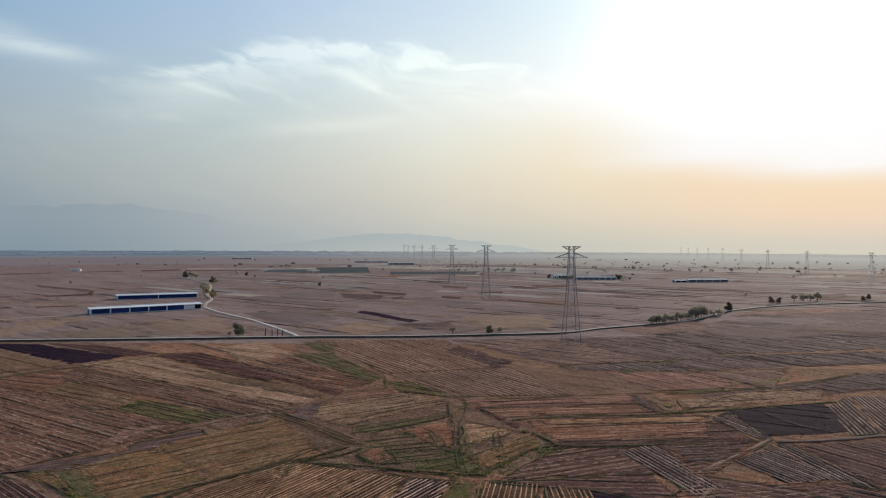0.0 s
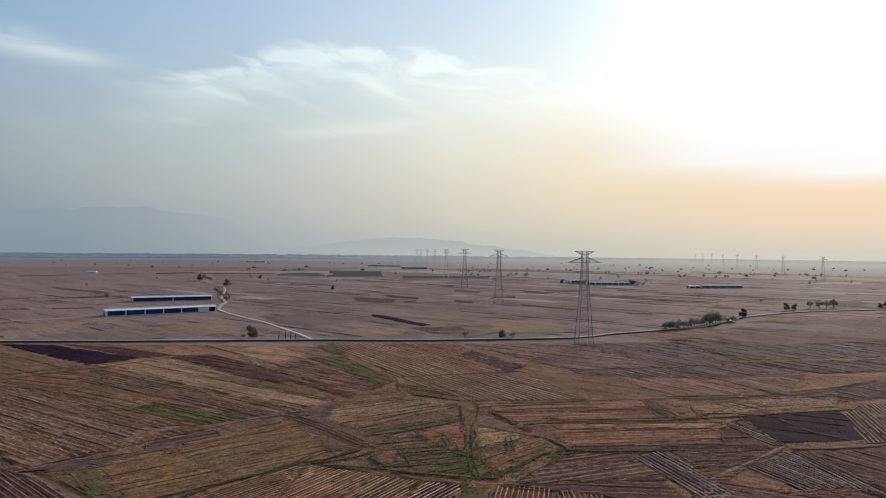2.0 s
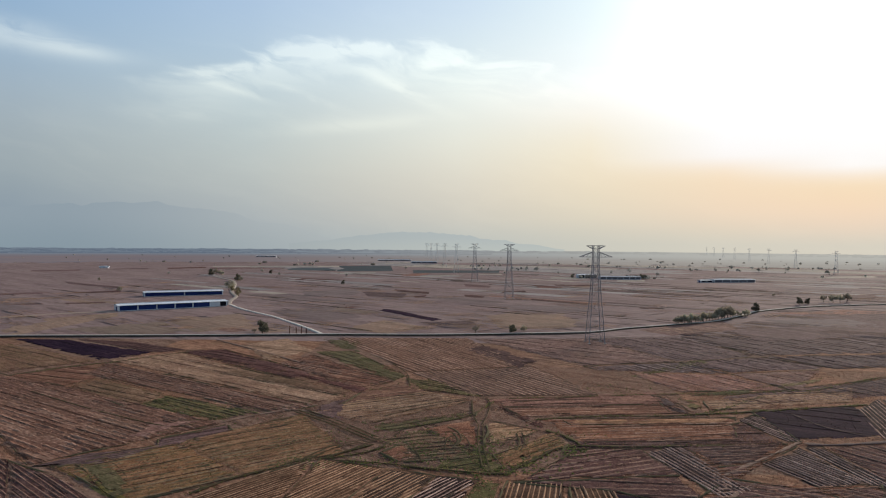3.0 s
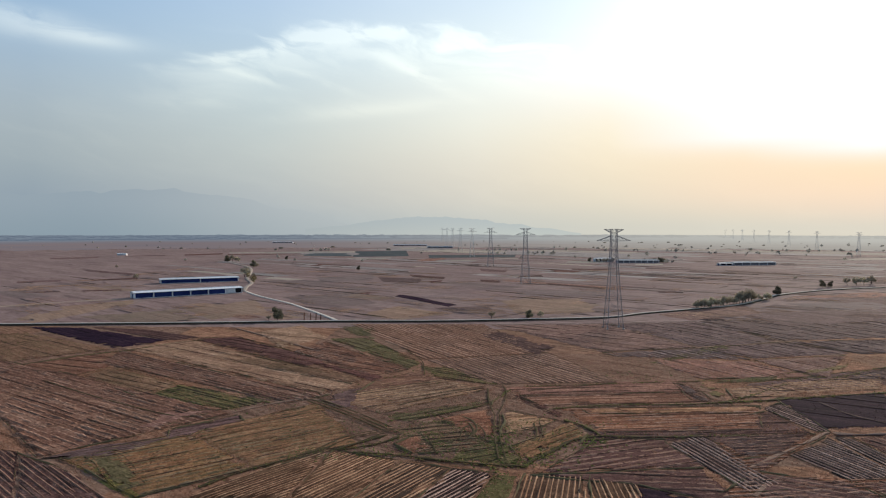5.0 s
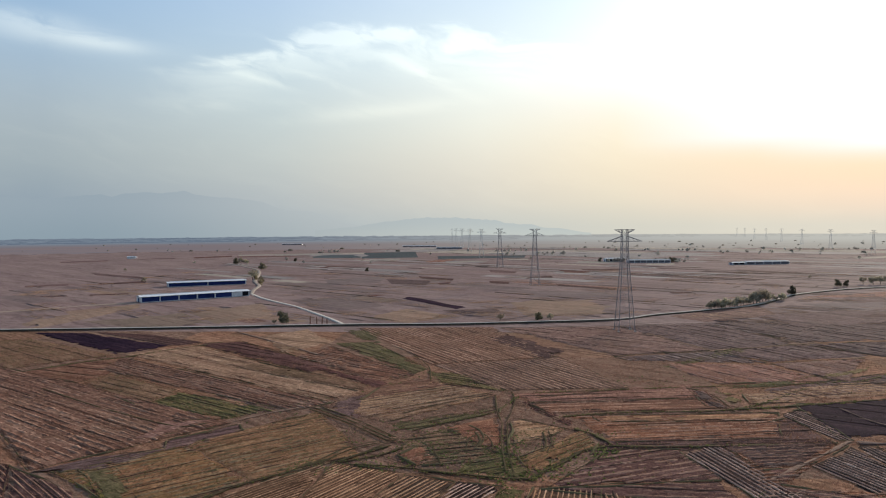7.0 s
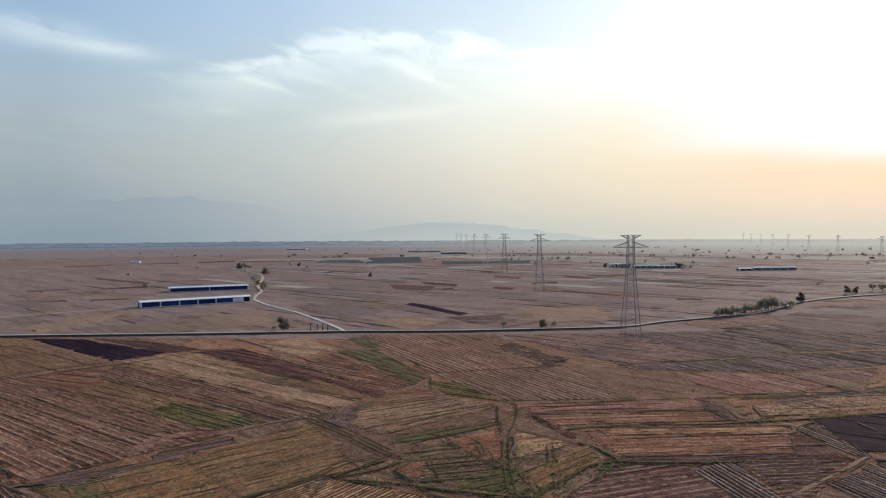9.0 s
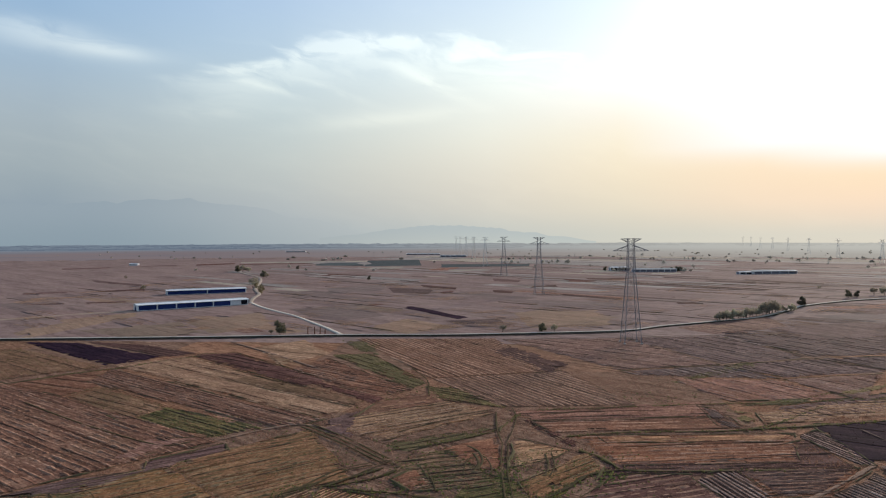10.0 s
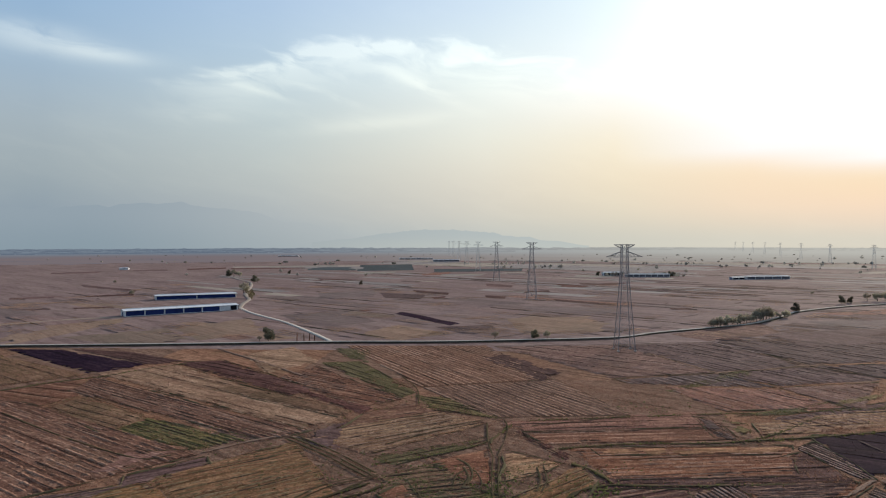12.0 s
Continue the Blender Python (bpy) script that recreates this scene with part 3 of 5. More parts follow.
def ridge_soil(name, a, b):
    mat, n, bsdf = surface(name, 0.95)
    where = n.add("ShaderNodeNewGeometry").outputs["Position"]
    isl = n.add("ShaderNodeNewGeometry").outputs["Random Per Island"]
    c = n.mix(n.m("MULTIPLY_ADD", isl, 0.75, n.step(n.noise(where, 0.9, 5.0, 0.7), 0.35, 0.68, -0.2, 0.45), clamp=True), a, b)
    c = n.mix(n.step(n.noise(where, 0.06, 3.0), 0.4, 0.7, 0.0, 0.6), c, tuple(0.6 * v for v in a))
    c = n.mix(n.step(n.noise(where, 2.6, 3.0, 0.7), 0.36, 0.55, 0.6, 0.0), c, tuple(0.5 * v for v in a))
    n.put(bsdf.inputs["Base Color"], c)
    return mat


ROWMAT = {
    "striped": ridge_soil("pale_swaths", (0.320, 0.180, 0.120), (0.660, 0.410, 0.285)),
    "lush": ridge_soil("weedy_ridges", (0.080, 0.085, 0.034), (0.200, 0.170, 0.085)),
    "umber": ridge_soil("umber_ridges", (0.19, 0.104, 0.080), (0.37, 0.225, 0.170)),
    "red": ridge_soil("red_ridges", (0.200, 0.095, 0.066), (0.500, 0.300, 0.215)),
    "tan": ridge_soil("tan_ridges", (0.250, 0.130, 0.072), (0.610, 0.380, 0.228)),
    "olive": ridge_soil("olive_ridges", (0.130, 0.094, 0.051), (0.310, 0.212, 0.132)),
    "green": ridge_soil("green_ridges", (0.115, 0.100, 0.046), (0.240, 0.184, 0.105)),
    "dark": ridge_soil("dark_ridges", (0.045, 0.028, 0.035), (0.198, 0.138, 0.143)),
    "mauve": ridge_soil("mauve_ridges", (0.190, 0.103, 0.083), (0.448, 0.294, 0.237)),
    "ridged": ridge_soil("straw_ridges", (0.312, 0.166, 0.099), (0.660, 0.405, 0.260)),
    "furrowed": ridge_soil("pale_earth_ridges", (0.300, 0.180, 0.148), (0.740, 0.500, 0.400)),
    "dun": ridge_soil("dun_ridges", (0.130, 0.075, 0.064), (0.320, 0.209, 0.171)),
    "grey": ridge_soil("grey_ridges", (0.120, 0.080, 0.075), (0.440, 0.316, 0.275)),
}


def tufts(name, spots, low, high, material, label, blades=5):
    """Countless small tufts: crossed blades at each spot, one mesh."""
    spots = np.asarray(spots, float)
    n = len(spots)
    rng = np.random.default_rng(len(name) * 7 + n)
    verts = np.zeros((n, blades, 3, 3))
    for k in range(blades):
        a = rng.uniform(0, math.tau, n)
        h = rng.uniform(low, high, n)
        w = h * rng.uniform(0.35, 0.6, n)
        lean = h * rng.uniform(-0.5, 0.5, (2, n))
        off = rng.normal(0, 0.35, (2, n)) * h
        x, y = spots[:, 0] + off[0], spots[:, 1] + off[1]
        verts[:, k, 0] = np.stack([x - np.cos(a) * w, y - np.sin(a) * w, np.full(n, 0.13)], 1)
        verts[:, k, 1] = np.stack([x + np.cos(a) * w, y + np.sin(a) * w, np.full(n, 0.13)], 1)
        verts[:, k, 2] = np.stack([x + lean[0], y + lean[1], 0.14 + h], 1)
    v = verts.reshape(-1, 3)
    me = bpy.data.meshes.new(name)
    me.from_pydata(v.tolist(), [], np.arange(len(v)).reshape(-1, 3).tolist())
    me.materials.append(material)
    return tagged(new(name, me), label, "grass", kind="stuff")

# ---- ground, distance ----
GRID = Vector((math.cos(radians(-40)), math.sin(radians(-40))))      # the way the long sides of the plots run
GRID2 = Vector((-GRID.y, GRID.x))

verts, faces = [], []
rings = [0, 60, 120, 180, 240, 300, 360, 420, 500, 600, 750, 950, 1200, 1600, 2100, 2800, 3600, 4960]
for k, r in enumerate(rings):
    verts += [(r * math.cos(math.tau * i / 96), r * math.sin(math.tau * i / 96), 0.0) for i in range(96)]
    if k:
        o = (k - 1) * 96
        faces += [(o + i, o + 96 + i, o + 96 + (i + 1) % 96, o + (i + 1) % 96) for i in range(96)]
ground = tagged(mesh("ground", verts, faces, SOIL["plain"]), "wide flat plain of dry brown farmland", "ground", kind="structure")
layer = ground.data.uv_layers.new(name="rows")
layer.data.foreach_set("uv", [x for loop in ground.data.loops for x in (lambda p: (p.dot(GRID2) * 0.35, p.dot(GRID) * 0.5))(Vector(verts[loop.vertex_index][:2]))])


def ridge(name, r, a0, a1, heights, material, label):
    """A far line of hills on the horizon: an arc at distance r from azimuth a0 to a1 (degrees), rounded up to its heights and closed behind."""
    n = 160
    verts, faces = [], []
    for i in range(n + 1):
        s = i / n
        k = s * (len(heights) - 1)
        j = min(int(k), len(heights) - 2)
        f = k - j
        f = f * f * (3 - 2 * f)
        h = heights[j] * (1 - f) + heights[j + 1] * f
        h *= 1 + 0.10 * noise.noise((s * 21, r, 0.0)) + 0.05 * noise.noise((s * 60, r, 5.0))
        a = radians(a0 + (a1 - a0) * s)
        for d, z in ((0, -2.0), (25, 0.45 * h), (60, 0.8 * h), (110, h), (190, -2.0)):
            verts.append(((r + d) * math.sin(a), (r + d) * math.cos(a), z))
        if i:
            o = (i - 1) * 5
            faces += [(o + q, o + q + 1, o + q + 6, o + q + 5) for q in range(4)]
    return tagged(mesh(name, verts, faces, material, True), label, "hills", kind="structure")


def haze_glow(name, near_a, near_b, top_a, top_b, high, left=-0.45, right=0.5):
    """Far land, haze painted as glow: bluish away from the sun, warm towards it."""
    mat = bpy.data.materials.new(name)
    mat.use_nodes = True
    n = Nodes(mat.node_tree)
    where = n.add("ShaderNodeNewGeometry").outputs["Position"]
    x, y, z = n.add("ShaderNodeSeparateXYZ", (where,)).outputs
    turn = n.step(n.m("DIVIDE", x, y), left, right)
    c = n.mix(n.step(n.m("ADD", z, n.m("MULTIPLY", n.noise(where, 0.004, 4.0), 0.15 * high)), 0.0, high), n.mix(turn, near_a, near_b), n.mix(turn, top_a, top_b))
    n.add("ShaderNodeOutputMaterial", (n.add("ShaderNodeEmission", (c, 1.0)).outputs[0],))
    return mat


HILL_GLOW = haze_glow("hill_haze_glow", (0.235, 0.302, 0.352), (0.44, 0.475, 0.475), (0.272, 0.335, 0.385), (0.50, 0.525, 0.515), 260.0, -0.62, 0.0)
ridge("backdrop_mountain", 4720, -60, -10, (150, 190, 225, 250, 235, 240, 262, 296, 250, 170, 70), HILL_GLOW, "pale blue mountain range fading into haze")
ridge("backdrop_hill", 4500, -14, 8, (40, 60, 92, 116, 118, 103, 72, 45, 15), haze_glow("low_hill_haze_glow", (0.25, 0.305, 0.355), (0.475, 0.51, 0.485), (0.27, 0.325, 0.37), (0.43, 0.475, 0.475), 110.0, -0.55, 0.05), "low grey hills on the hazy horizon")


def woods(name, r0, r1, a0, a1, count, low, high, material, label, seed, girth=(0.6, 1.6)):
    """A far belt of trees, joined: uneven clumps of leaves on the ground line."""
    rng = random.Random(seed)
    verts, faces = [], []
    for _ in range(count):
        a, r = radians(rng.uniform(a0, a1)), rng.uniform(r0, r1)
        if noise.noise((a * 30, r * 0.004, seed)) < -0.25:
            continue
        x, y, h = r * math.sin(a), r * math.cos(a), rng.uniform(low, high)
        w = h * rng.uniform(*girth)
        o = len(verts)
        for k in range(7):
            t = math.tau * k / 7
            verts.append((x + w * math.cos(t) * rng.uniform(0.7, 1.1), y + w * math.sin(t) * rng.uniform(0.7, 1.1), 0))
        for k in range(7):
            t = math.tau * k / 7
            verts.append((x + w * 0.9 * math.cos(t) * rng.uniform(0.6, 1.1), y + w * 0.9 * math.sin(t) * rng.uniform(0.6, 1.1), h * rng.uniform(0.45, 0.8)))
        verts.append((x + rng.uniform(-0.3, 0.3) * w, y, h))
        for k in range(7):
            l = (k + 1) % 7
            faces += [(o + k, o + l, o + 7 + l, o + 7 + k), (o + 7 + k, o + 7 + l, o + 14)]
    return tagged(mesh(name, verts, faces, material), label, "woods", kind="stuff")


# the far tree belts glow in a painted haze colour
WOODS_GLOW = haze_glow("woods_haze_glow", (0.085, 0.110, 0.158), (0.39, 0.385, 0.355), (0.185, 0.23, 0.28), (0.47, 0.465, 0.43), 9.0)
woods("backdrop_woods", 3000, 4500, -50, 2, 1700, 2.5, 7, WOODS_GLOW, "blue-grey belt of far trees along the horizon", 3, (2.5, 8.0))
woods("backdrop_woods", 3600, 4700, -2, 45, 500, 2, 6, WOODS_GLOW, "hazy pale belt of far groves", 4, (2.5, 8.0))
woods("hedgerow", 1500, 2600, -40, 40, 110, 1.5, 4.5, M["leaf_light"], "scattered far bushes on the plain", 5)
# glowing sheet over the far ground that carries the painted haze
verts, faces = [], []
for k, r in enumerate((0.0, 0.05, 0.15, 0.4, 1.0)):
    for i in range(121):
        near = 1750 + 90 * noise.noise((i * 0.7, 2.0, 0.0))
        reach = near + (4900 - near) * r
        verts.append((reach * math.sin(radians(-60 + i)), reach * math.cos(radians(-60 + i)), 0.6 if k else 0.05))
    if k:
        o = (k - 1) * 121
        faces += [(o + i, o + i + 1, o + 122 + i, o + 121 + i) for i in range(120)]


def far_plain_glow():
    """The plain's far edge, haze painted as glow: bluish on one side, warm sunward."""
    mat = bpy.data.materials.new("plain_haze_glow")
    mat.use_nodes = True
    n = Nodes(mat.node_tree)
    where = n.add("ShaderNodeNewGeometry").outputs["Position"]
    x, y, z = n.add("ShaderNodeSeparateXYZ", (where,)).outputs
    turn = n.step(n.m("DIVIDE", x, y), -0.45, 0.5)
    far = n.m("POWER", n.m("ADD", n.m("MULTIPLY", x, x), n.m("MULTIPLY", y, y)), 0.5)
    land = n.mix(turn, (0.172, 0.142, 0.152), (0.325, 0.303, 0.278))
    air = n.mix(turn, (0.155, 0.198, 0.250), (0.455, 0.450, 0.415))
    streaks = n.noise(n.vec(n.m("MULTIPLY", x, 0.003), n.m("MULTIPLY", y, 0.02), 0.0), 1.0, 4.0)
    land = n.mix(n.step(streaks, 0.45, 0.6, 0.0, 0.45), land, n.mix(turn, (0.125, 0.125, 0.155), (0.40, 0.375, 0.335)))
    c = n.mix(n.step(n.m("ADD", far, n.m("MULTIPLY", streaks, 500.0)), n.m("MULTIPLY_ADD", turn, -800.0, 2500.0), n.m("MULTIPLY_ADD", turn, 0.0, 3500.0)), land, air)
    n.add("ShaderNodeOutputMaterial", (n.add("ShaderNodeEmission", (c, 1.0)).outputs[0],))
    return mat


tagged(mesh("backdrop_plain", verts, faces, far_plain_glow()), "far edge of the plain fading into haze", "plain", kind="structure")

# ---- the plots of farmland, from the near ones to the road ----
# underlay: the rough ground between the plots
for x in range(-280, 280, 70):
    for y in range(90, 350, 65):
        field("mixed", (x, y), (x + 70, y), (x + 70, y + 65), (x, y + 65), -38, cell=3.5, lift=0.03, relief=0.25)
field("dark", (-149.5, 287.2), (-136.2, 307.5), (-195.6, 343.1), (-225.7, 345), -36, ragged=0.45, cell=1.0)
field("umber", (-135.5, 307.5), (-124.5, 316.2), (-159.3, 338.4), (-198.1, 348.1), -30, ragged=0.5, cell=1.5)
field("olive", (-174.7, 255.3), (-149.3, 284.9), (-213.5, 326.1), (-232.1, 310.5), -36, lines=14, cell=1.8)
field("red", (-135.1, 233.2), (-131.2, 249.1), (-144.7, 280.7), (-168.2, 247), -20, lines=10, cell=1.8)
field("tan", (-46, 212.7), (-39.2, 227.6), (-127.4, 310.6), (-146.9, 287.3), -36, lines=13, cell=1.8)
field("olive", (-40.5, 226.3), (-38, 234.4), (-86.6, 271.5), (-92.8, 261.7), -36, lines=8, lift=0.3, ragged=0.45, cell=1.8)
field("umber", (-62.9, 252.9), (-56.3, 263.7), (-110.1, 319.8), (-128.1, 313.3), -36, lines=5, ragged=0.5, cell=1.8)
field("red", (-54, 201.6), (-45.3, 211.6), (-144, 280.8), (-140.1, 257.2), -36, 2.5, 0.26, lines=4, cell=1.8)
field("olive", (-99.5, 206.3), (-96.2, 224.4), (-129.3, 249.2), (-132.5, 233.4), -32, lines=7, cell=1.8)
field("green", (-68.9, 193.5), (-57.9, 202.4), (-95.2, 223.1), (-99, 209.6), -34, 2.4, 0.2, lines=4, cell=1.8)
field("red", (-95.3, 152.4), (-66.3, 189.6), (-133.4, 233.3), (-225.2, 285.3), -34, 2.6, 0.27, lines=10, cell=1.8)
field("mauve", (-86.7, 172.4), (-79.8, 175.8), (-70.3, 193.4), (-85.3, 191.2), -34, lines=6, lift=0.3, ragged=0.55, cell=1.8)
field("olive", (-63.8, 131.7), (-46.6, 147.4), (-71.2, 172.2), (-90.2, 152), 43, 2.8, 0.2, lines=6, cell=1.8)
field("olive", (-46.6, 147.4), (-27.7, 164.9), (-46.2, 202.7), (-71.2, 172.2), 43, 2.8, 0.2, lines=6, cell=1.8)
field("lush", (-67.9, 133.4), (-64.9, 138), (-77.5, 153.8), (-85.4, 153.4), -38, lift=0.3, ragged=0.5, cell=1.5, lines=3)
field("tan", (-82.5, 290.8), (-68.7, 319.2), (-90.6, 359.1), (-106.8, 334.8), -30, ragged=0.4, cell=1.8)
field("red", (-36.2, 238.8), (-25.2, 250.1), (-67.3, 308.6), (-76.2, 284.5), -36, 2.5, 0.26, lines=4, cell=1.8)
field("umber", (-34.6, 229.9), (-32, 239.1), (-62.5, 265.2), (-70.1, 267.6), -36, lines=3, ragged=0.5, lift=0.26, cell=1.8)
field("lush", (-25.5, 252.5), (-21.6, 261.2), (-50.9, 320.2), (-68, 316.5), -52, lines=4, ragged=0.45, cell=1.8)
field("striped", (-21.1, 269.4), (27, 285.9), (1.1, 367.5), (-66.5, 364), -60, 2.4, 0.33, lines=14, cell=1.8)
field("striped", (3.1, 228.7), (43, 233.6), (27, 285.9), (-21.1, 269.4), -60, 2.3, 0.34, lines=14, cell=1.8)
field("umber", (21.4, 279.5), (30.4, 299.3), (11.1, 341.1), (-3.8, 334.2), -59, ragged=0.75, lift=0.3, cell=1.2)
field("lush", (-15.3, 235.7), (6.2, 226.4), (-9.5, 253.4), (-21.9, 258.5), -34, lines=3.5, ragged=0.4, cell=1.8)
field("tan", (-25.9, 192.4), (2.1, 222.4), (-22.9, 246.3), (-43.4, 204.2), 37, 2.8, 0.2, lines=8, cell=1.8)
field("red", (-38, 214.3), (-11.1, 234.6), (-22.9, 246.3), (-34.6, 229.9), 30, 2.6, 0.2, lift=0.3, ragged=0.4, lines=6, cell=1.8)
field("lush", (-18.8, 184.8), (2.7, 202.9), (3, 209), (-26, 189.3), 36, ragged=0.4, lines=3, cell=1.8)
field("grey", (-42.2, 199.3), (-34, 195.5), (-37.3, 222.6), (-46.4, 211), -20, ragged=0.75, lift=0.28, cell=1.8)
field("olive", (-14.4, 159.2), (3.4, 162.4), (-8.4, 189.3), (-22.8, 176.1), 20, 2.4, 0.25, lines=3, cell=1.8)
field("red", (-15.6, 159.2), (-11, 163.3), (-15.5, 174.1), (-20.2, 166.1), 35, 2.2, 0.25, lift=0.32, ragged=0.4, lines=4, cell=1.8)
field("red", (-2.3, 173.9), (1.9, 172.3), (2.3, 198.9), (-11.9, 187), 20, 2.4, 0.2, lift=0.3, lines=5, cell=1.8)
field("tan", (4.3, 174.2), (14.9, 181.8), (19, 188.1), (6.2, 196.8), 25, 2.4, 0.2, lines=5, cell=1.8)
field("olive", (9, 153.9), (24.5, 173.5), (23.6, 187.8), (6, 165.8), 48, 2.0, 0.22, lines=2.5, cell=1.8)
field("green", (-6.9, 155.2), (8.9, 153.2), (5.4, 166.5), (-1, 170.4), 30, 2.0, 0.22, lines=3, cell=1.8)
field("umber", (19.7, 190.3), (22.5, 193.9), (10.8, 214.8), (7.8, 214.7), -62, lines=1.3, ragged=0.4, cell=1.8)
field("mauve", (10.5, 214.2), (67.3, 222.6), (62.6, 238.8), (4.6, 223.8), 9, lines=7, cell=1.8)
field("red", (15.6, 203.1), (66.4, 207.5), (63.1, 221.2), (11.1, 212.6), 9, 3.5, 0.12, lines=14, cell=1.8)
field("red", (28.5, 177.7), (68.2, 181.9), (76.7, 205.7), (20.8, 200.6), 9, 3.2, 0.14, lines=11, cell=1.8)
field("tan", (28.3, 194.2), (71.3, 197.6), (76, 204.7), (26.3, 200.4), 9, lines=9, lift=0.3, ragged=0.5, cell=1.8)
field("tan", (72.1, 213.5), (122.1, 228.1), (136.9, 253), (74.7, 226.6), 12, 3.5, 0.16, lines=9, cell=1.8)
field("grey", (60, 211.2), (65.8, 206.5), (65.3, 229.7), (60.5, 233.3), -75, lines=1.4, ragged=0.4, lift=0.26, cell=1.8)
field("lush", (67, 213.2), (71.2, 216.1), (73.5, 226.5), (67.4, 229.9), -60, ragged=0.5, lift=0.32, cell=1.8)
field("umber", (-81.3, 124.1), (-61.2, 124.4), (-83.3, 143.7), (-101, 154.2), -41, 1.25, 0.36, cell=2)
field("umber", (-96.9, 124), (-81.8, 124.1), (-102.6, 155.7), (-124.1, 161.9), -41, 1.25, 0.36, cell=2)
field("green", (-65, 130.9), (-60.8, 130.9), (-81, 150.7), (-85.2, 148.4), -39, cell=2)
field("ridged", (-36, 131.2), (-33.8, 160.7), (-45.1, 147.5), (-55.1, 131), 55, 1, 0.32, cell=2)
field("ridged", (-25.1, 131.3), (-17.8, 154.5), (-33.4, 160.7), (-35.5, 131.2), 61, 1, 0.32, cell=2)
field("ridged", (-13.1, 131.4), (-6.8, 150.2), (-17.2, 153.7), (-24.5, 131.3), 61, 1.05, 0.34, cell=2)
field("furrowed", (-2.4, 131.5), (2.1, 148.1), (-6.4, 150.2), (-12.7, 131.4), 58, 1.05, 0.34, cell=2)
field("green", (4.1, 131.6), (7.7, 148.2), (2.5, 148.9), (-1.6, 131.6), 73, cell=2)
field("ridged", (18.5, 131.8), (20.3, 147.7), (8, 147.9), (4.7, 131.6), 80, 1.05, 0.33, cell=2)
field("ridged", (28.8, 131.9), (29.7, 143.7), (21.7, 147.3), (18.9, 131.8), 89, 1.05, 0.33, cell=2)
field("mauve", (47.6, 289.2), (88.1, 301.4), (64.5, 372.6), (4.9, 364), -39, 4, 0.2, cell=4)
field("dun", (89.8, 302.9), (129.8, 321.1), (112.3, 383.4), (66, 372.7), -62, 4, 0.2, cell=4)
field("grey", (52.6, 278.9), (100.2, 275.2), (87.7, 300), (47.2, 286.5), -62, 4, 0.2, cell=4)
field("mauve", (71.9, 239.8), (109.8, 245.3), (99.3, 272.8), (61.8, 275.5), -62, 3.4, 0.2, cell=2)
field("mauve", (110.8, 246.3), (114.7, 245.4), (140.8, 286.3), (101.1, 275.2), -62, 3.4, 0.2, cell=2)
field("dun", (103.3, 277.7), (148.2, 291.8), (129.5, 317.9), (88.9, 300), -62, 4, 0.25, cell=4)
field("dun", (148, 289.1), (208.3, 304.7), (206.9, 333.7), (130.5, 317.9), -62, 4, 0.25, cell=4)
field("dark", (135.4, 355.9), (170.6, 351.1), (179, 363.5), (138, 366.4), -62, cell=4)
field("dun", (132.4, 321.2), (210.3, 339.1), (197.6, 401.2), (113.7, 388.2), -62, 5, 0.2, cell=4)
field("dun", (211.6, 339.2), (259.1, 353.9), (284, 414.9), (201.9, 406.5), -62, 5, 0.2, cell=4)
field("dun", (167.1, 244.6), (196.7, 287.8), (163.4, 274.4), (114.5, 241.6), -62, 4, 0.25, cell=2)
field("dark", (81.6, 182.7), (109.9, 188), (121, 223.5), (85.2, 214.8), -29, cell=1.5, ragged=0.45, lines=12.0)
field("furrowed", (80.8, 181), (83.9, 180.5), (84.5, 209.5), (76.2, 203.2), -75, 1.25, 0.34, cell=2)
field("furrowed", (106.4, 184.6), (115.5, 187), (134.1, 234.8), (117.9, 218.2), -107, 1.25, 0.38, cell=2)
field("furrowed", (116.2, 187), (133.7, 187.2), (150, 233.4), (134.7, 234.8), -107, 1.25, 0.36, cell=2)
field("umber", (45.9, 153.8), (42.3, 172.9), (27.5, 172.2), (11.2, 148.3), 25, 3, 0.14, cell=2)
field("umber", (30, 142.4), (46.2, 132.1), (45.2, 153.1), (9.9, 146.9), -3, 3, 0.14, cell=2)
field("furrowed", (49.6, 139.5), (57.3, 142.1), (51.9, 177.5), (42.4, 170.6), -76, 1.25, 0.42, cell=2)
field("umber", (55.5, 160.3), (65, 163.3), (79.6, 179.9), (52.2, 176.5), 7, 2.4, 0.3, cell=2)
field("umber", (56.4, 152.5), (57.6, 152.5), (65.1, 162.5), (55.3, 159), -34, 2.4, 0.3, cell=2)
field("furrowed", (71.9, 146.9), (82.9, 149.9), (81.4, 176.9), (66.7, 163.3), -71, 1.25, 0.38, cell=2)
field("furrowed", (83, 149.2), (88.7, 143.8), (86.8, 177), (82.2, 177.4), -84, 1.25, 0.38, cell=2)
field("umber", (89.1, 144.4), (109.4, 150.2), (125.3, 183.8), (87.5, 177), -63, 2.6, 0.33, cell=2)
field("umber", (47.8, 132.1), (75.3, 132.4), (71.4, 145.9), (55.9, 151), -30, 3, 0.33, cell=2)
field("umber", (75.9, 132.4), (94.4, 132.6), (82.4, 148.1), (72, 146.3), -38, 3, 0.25, cell=2)
field("dark", (27.3, 125.3), (45.9, 132.1), (29.9, 141.8), (28.2, 139.2), -21, cell=2)

# red-brown ground between the furrowed plots
field("red", (49.5, 142.8), (70.1, 165.8), (79.4, 178.9), (53.8, 176.7), 12, 2.2, 0.16, lift=0.11, cell=1.8)
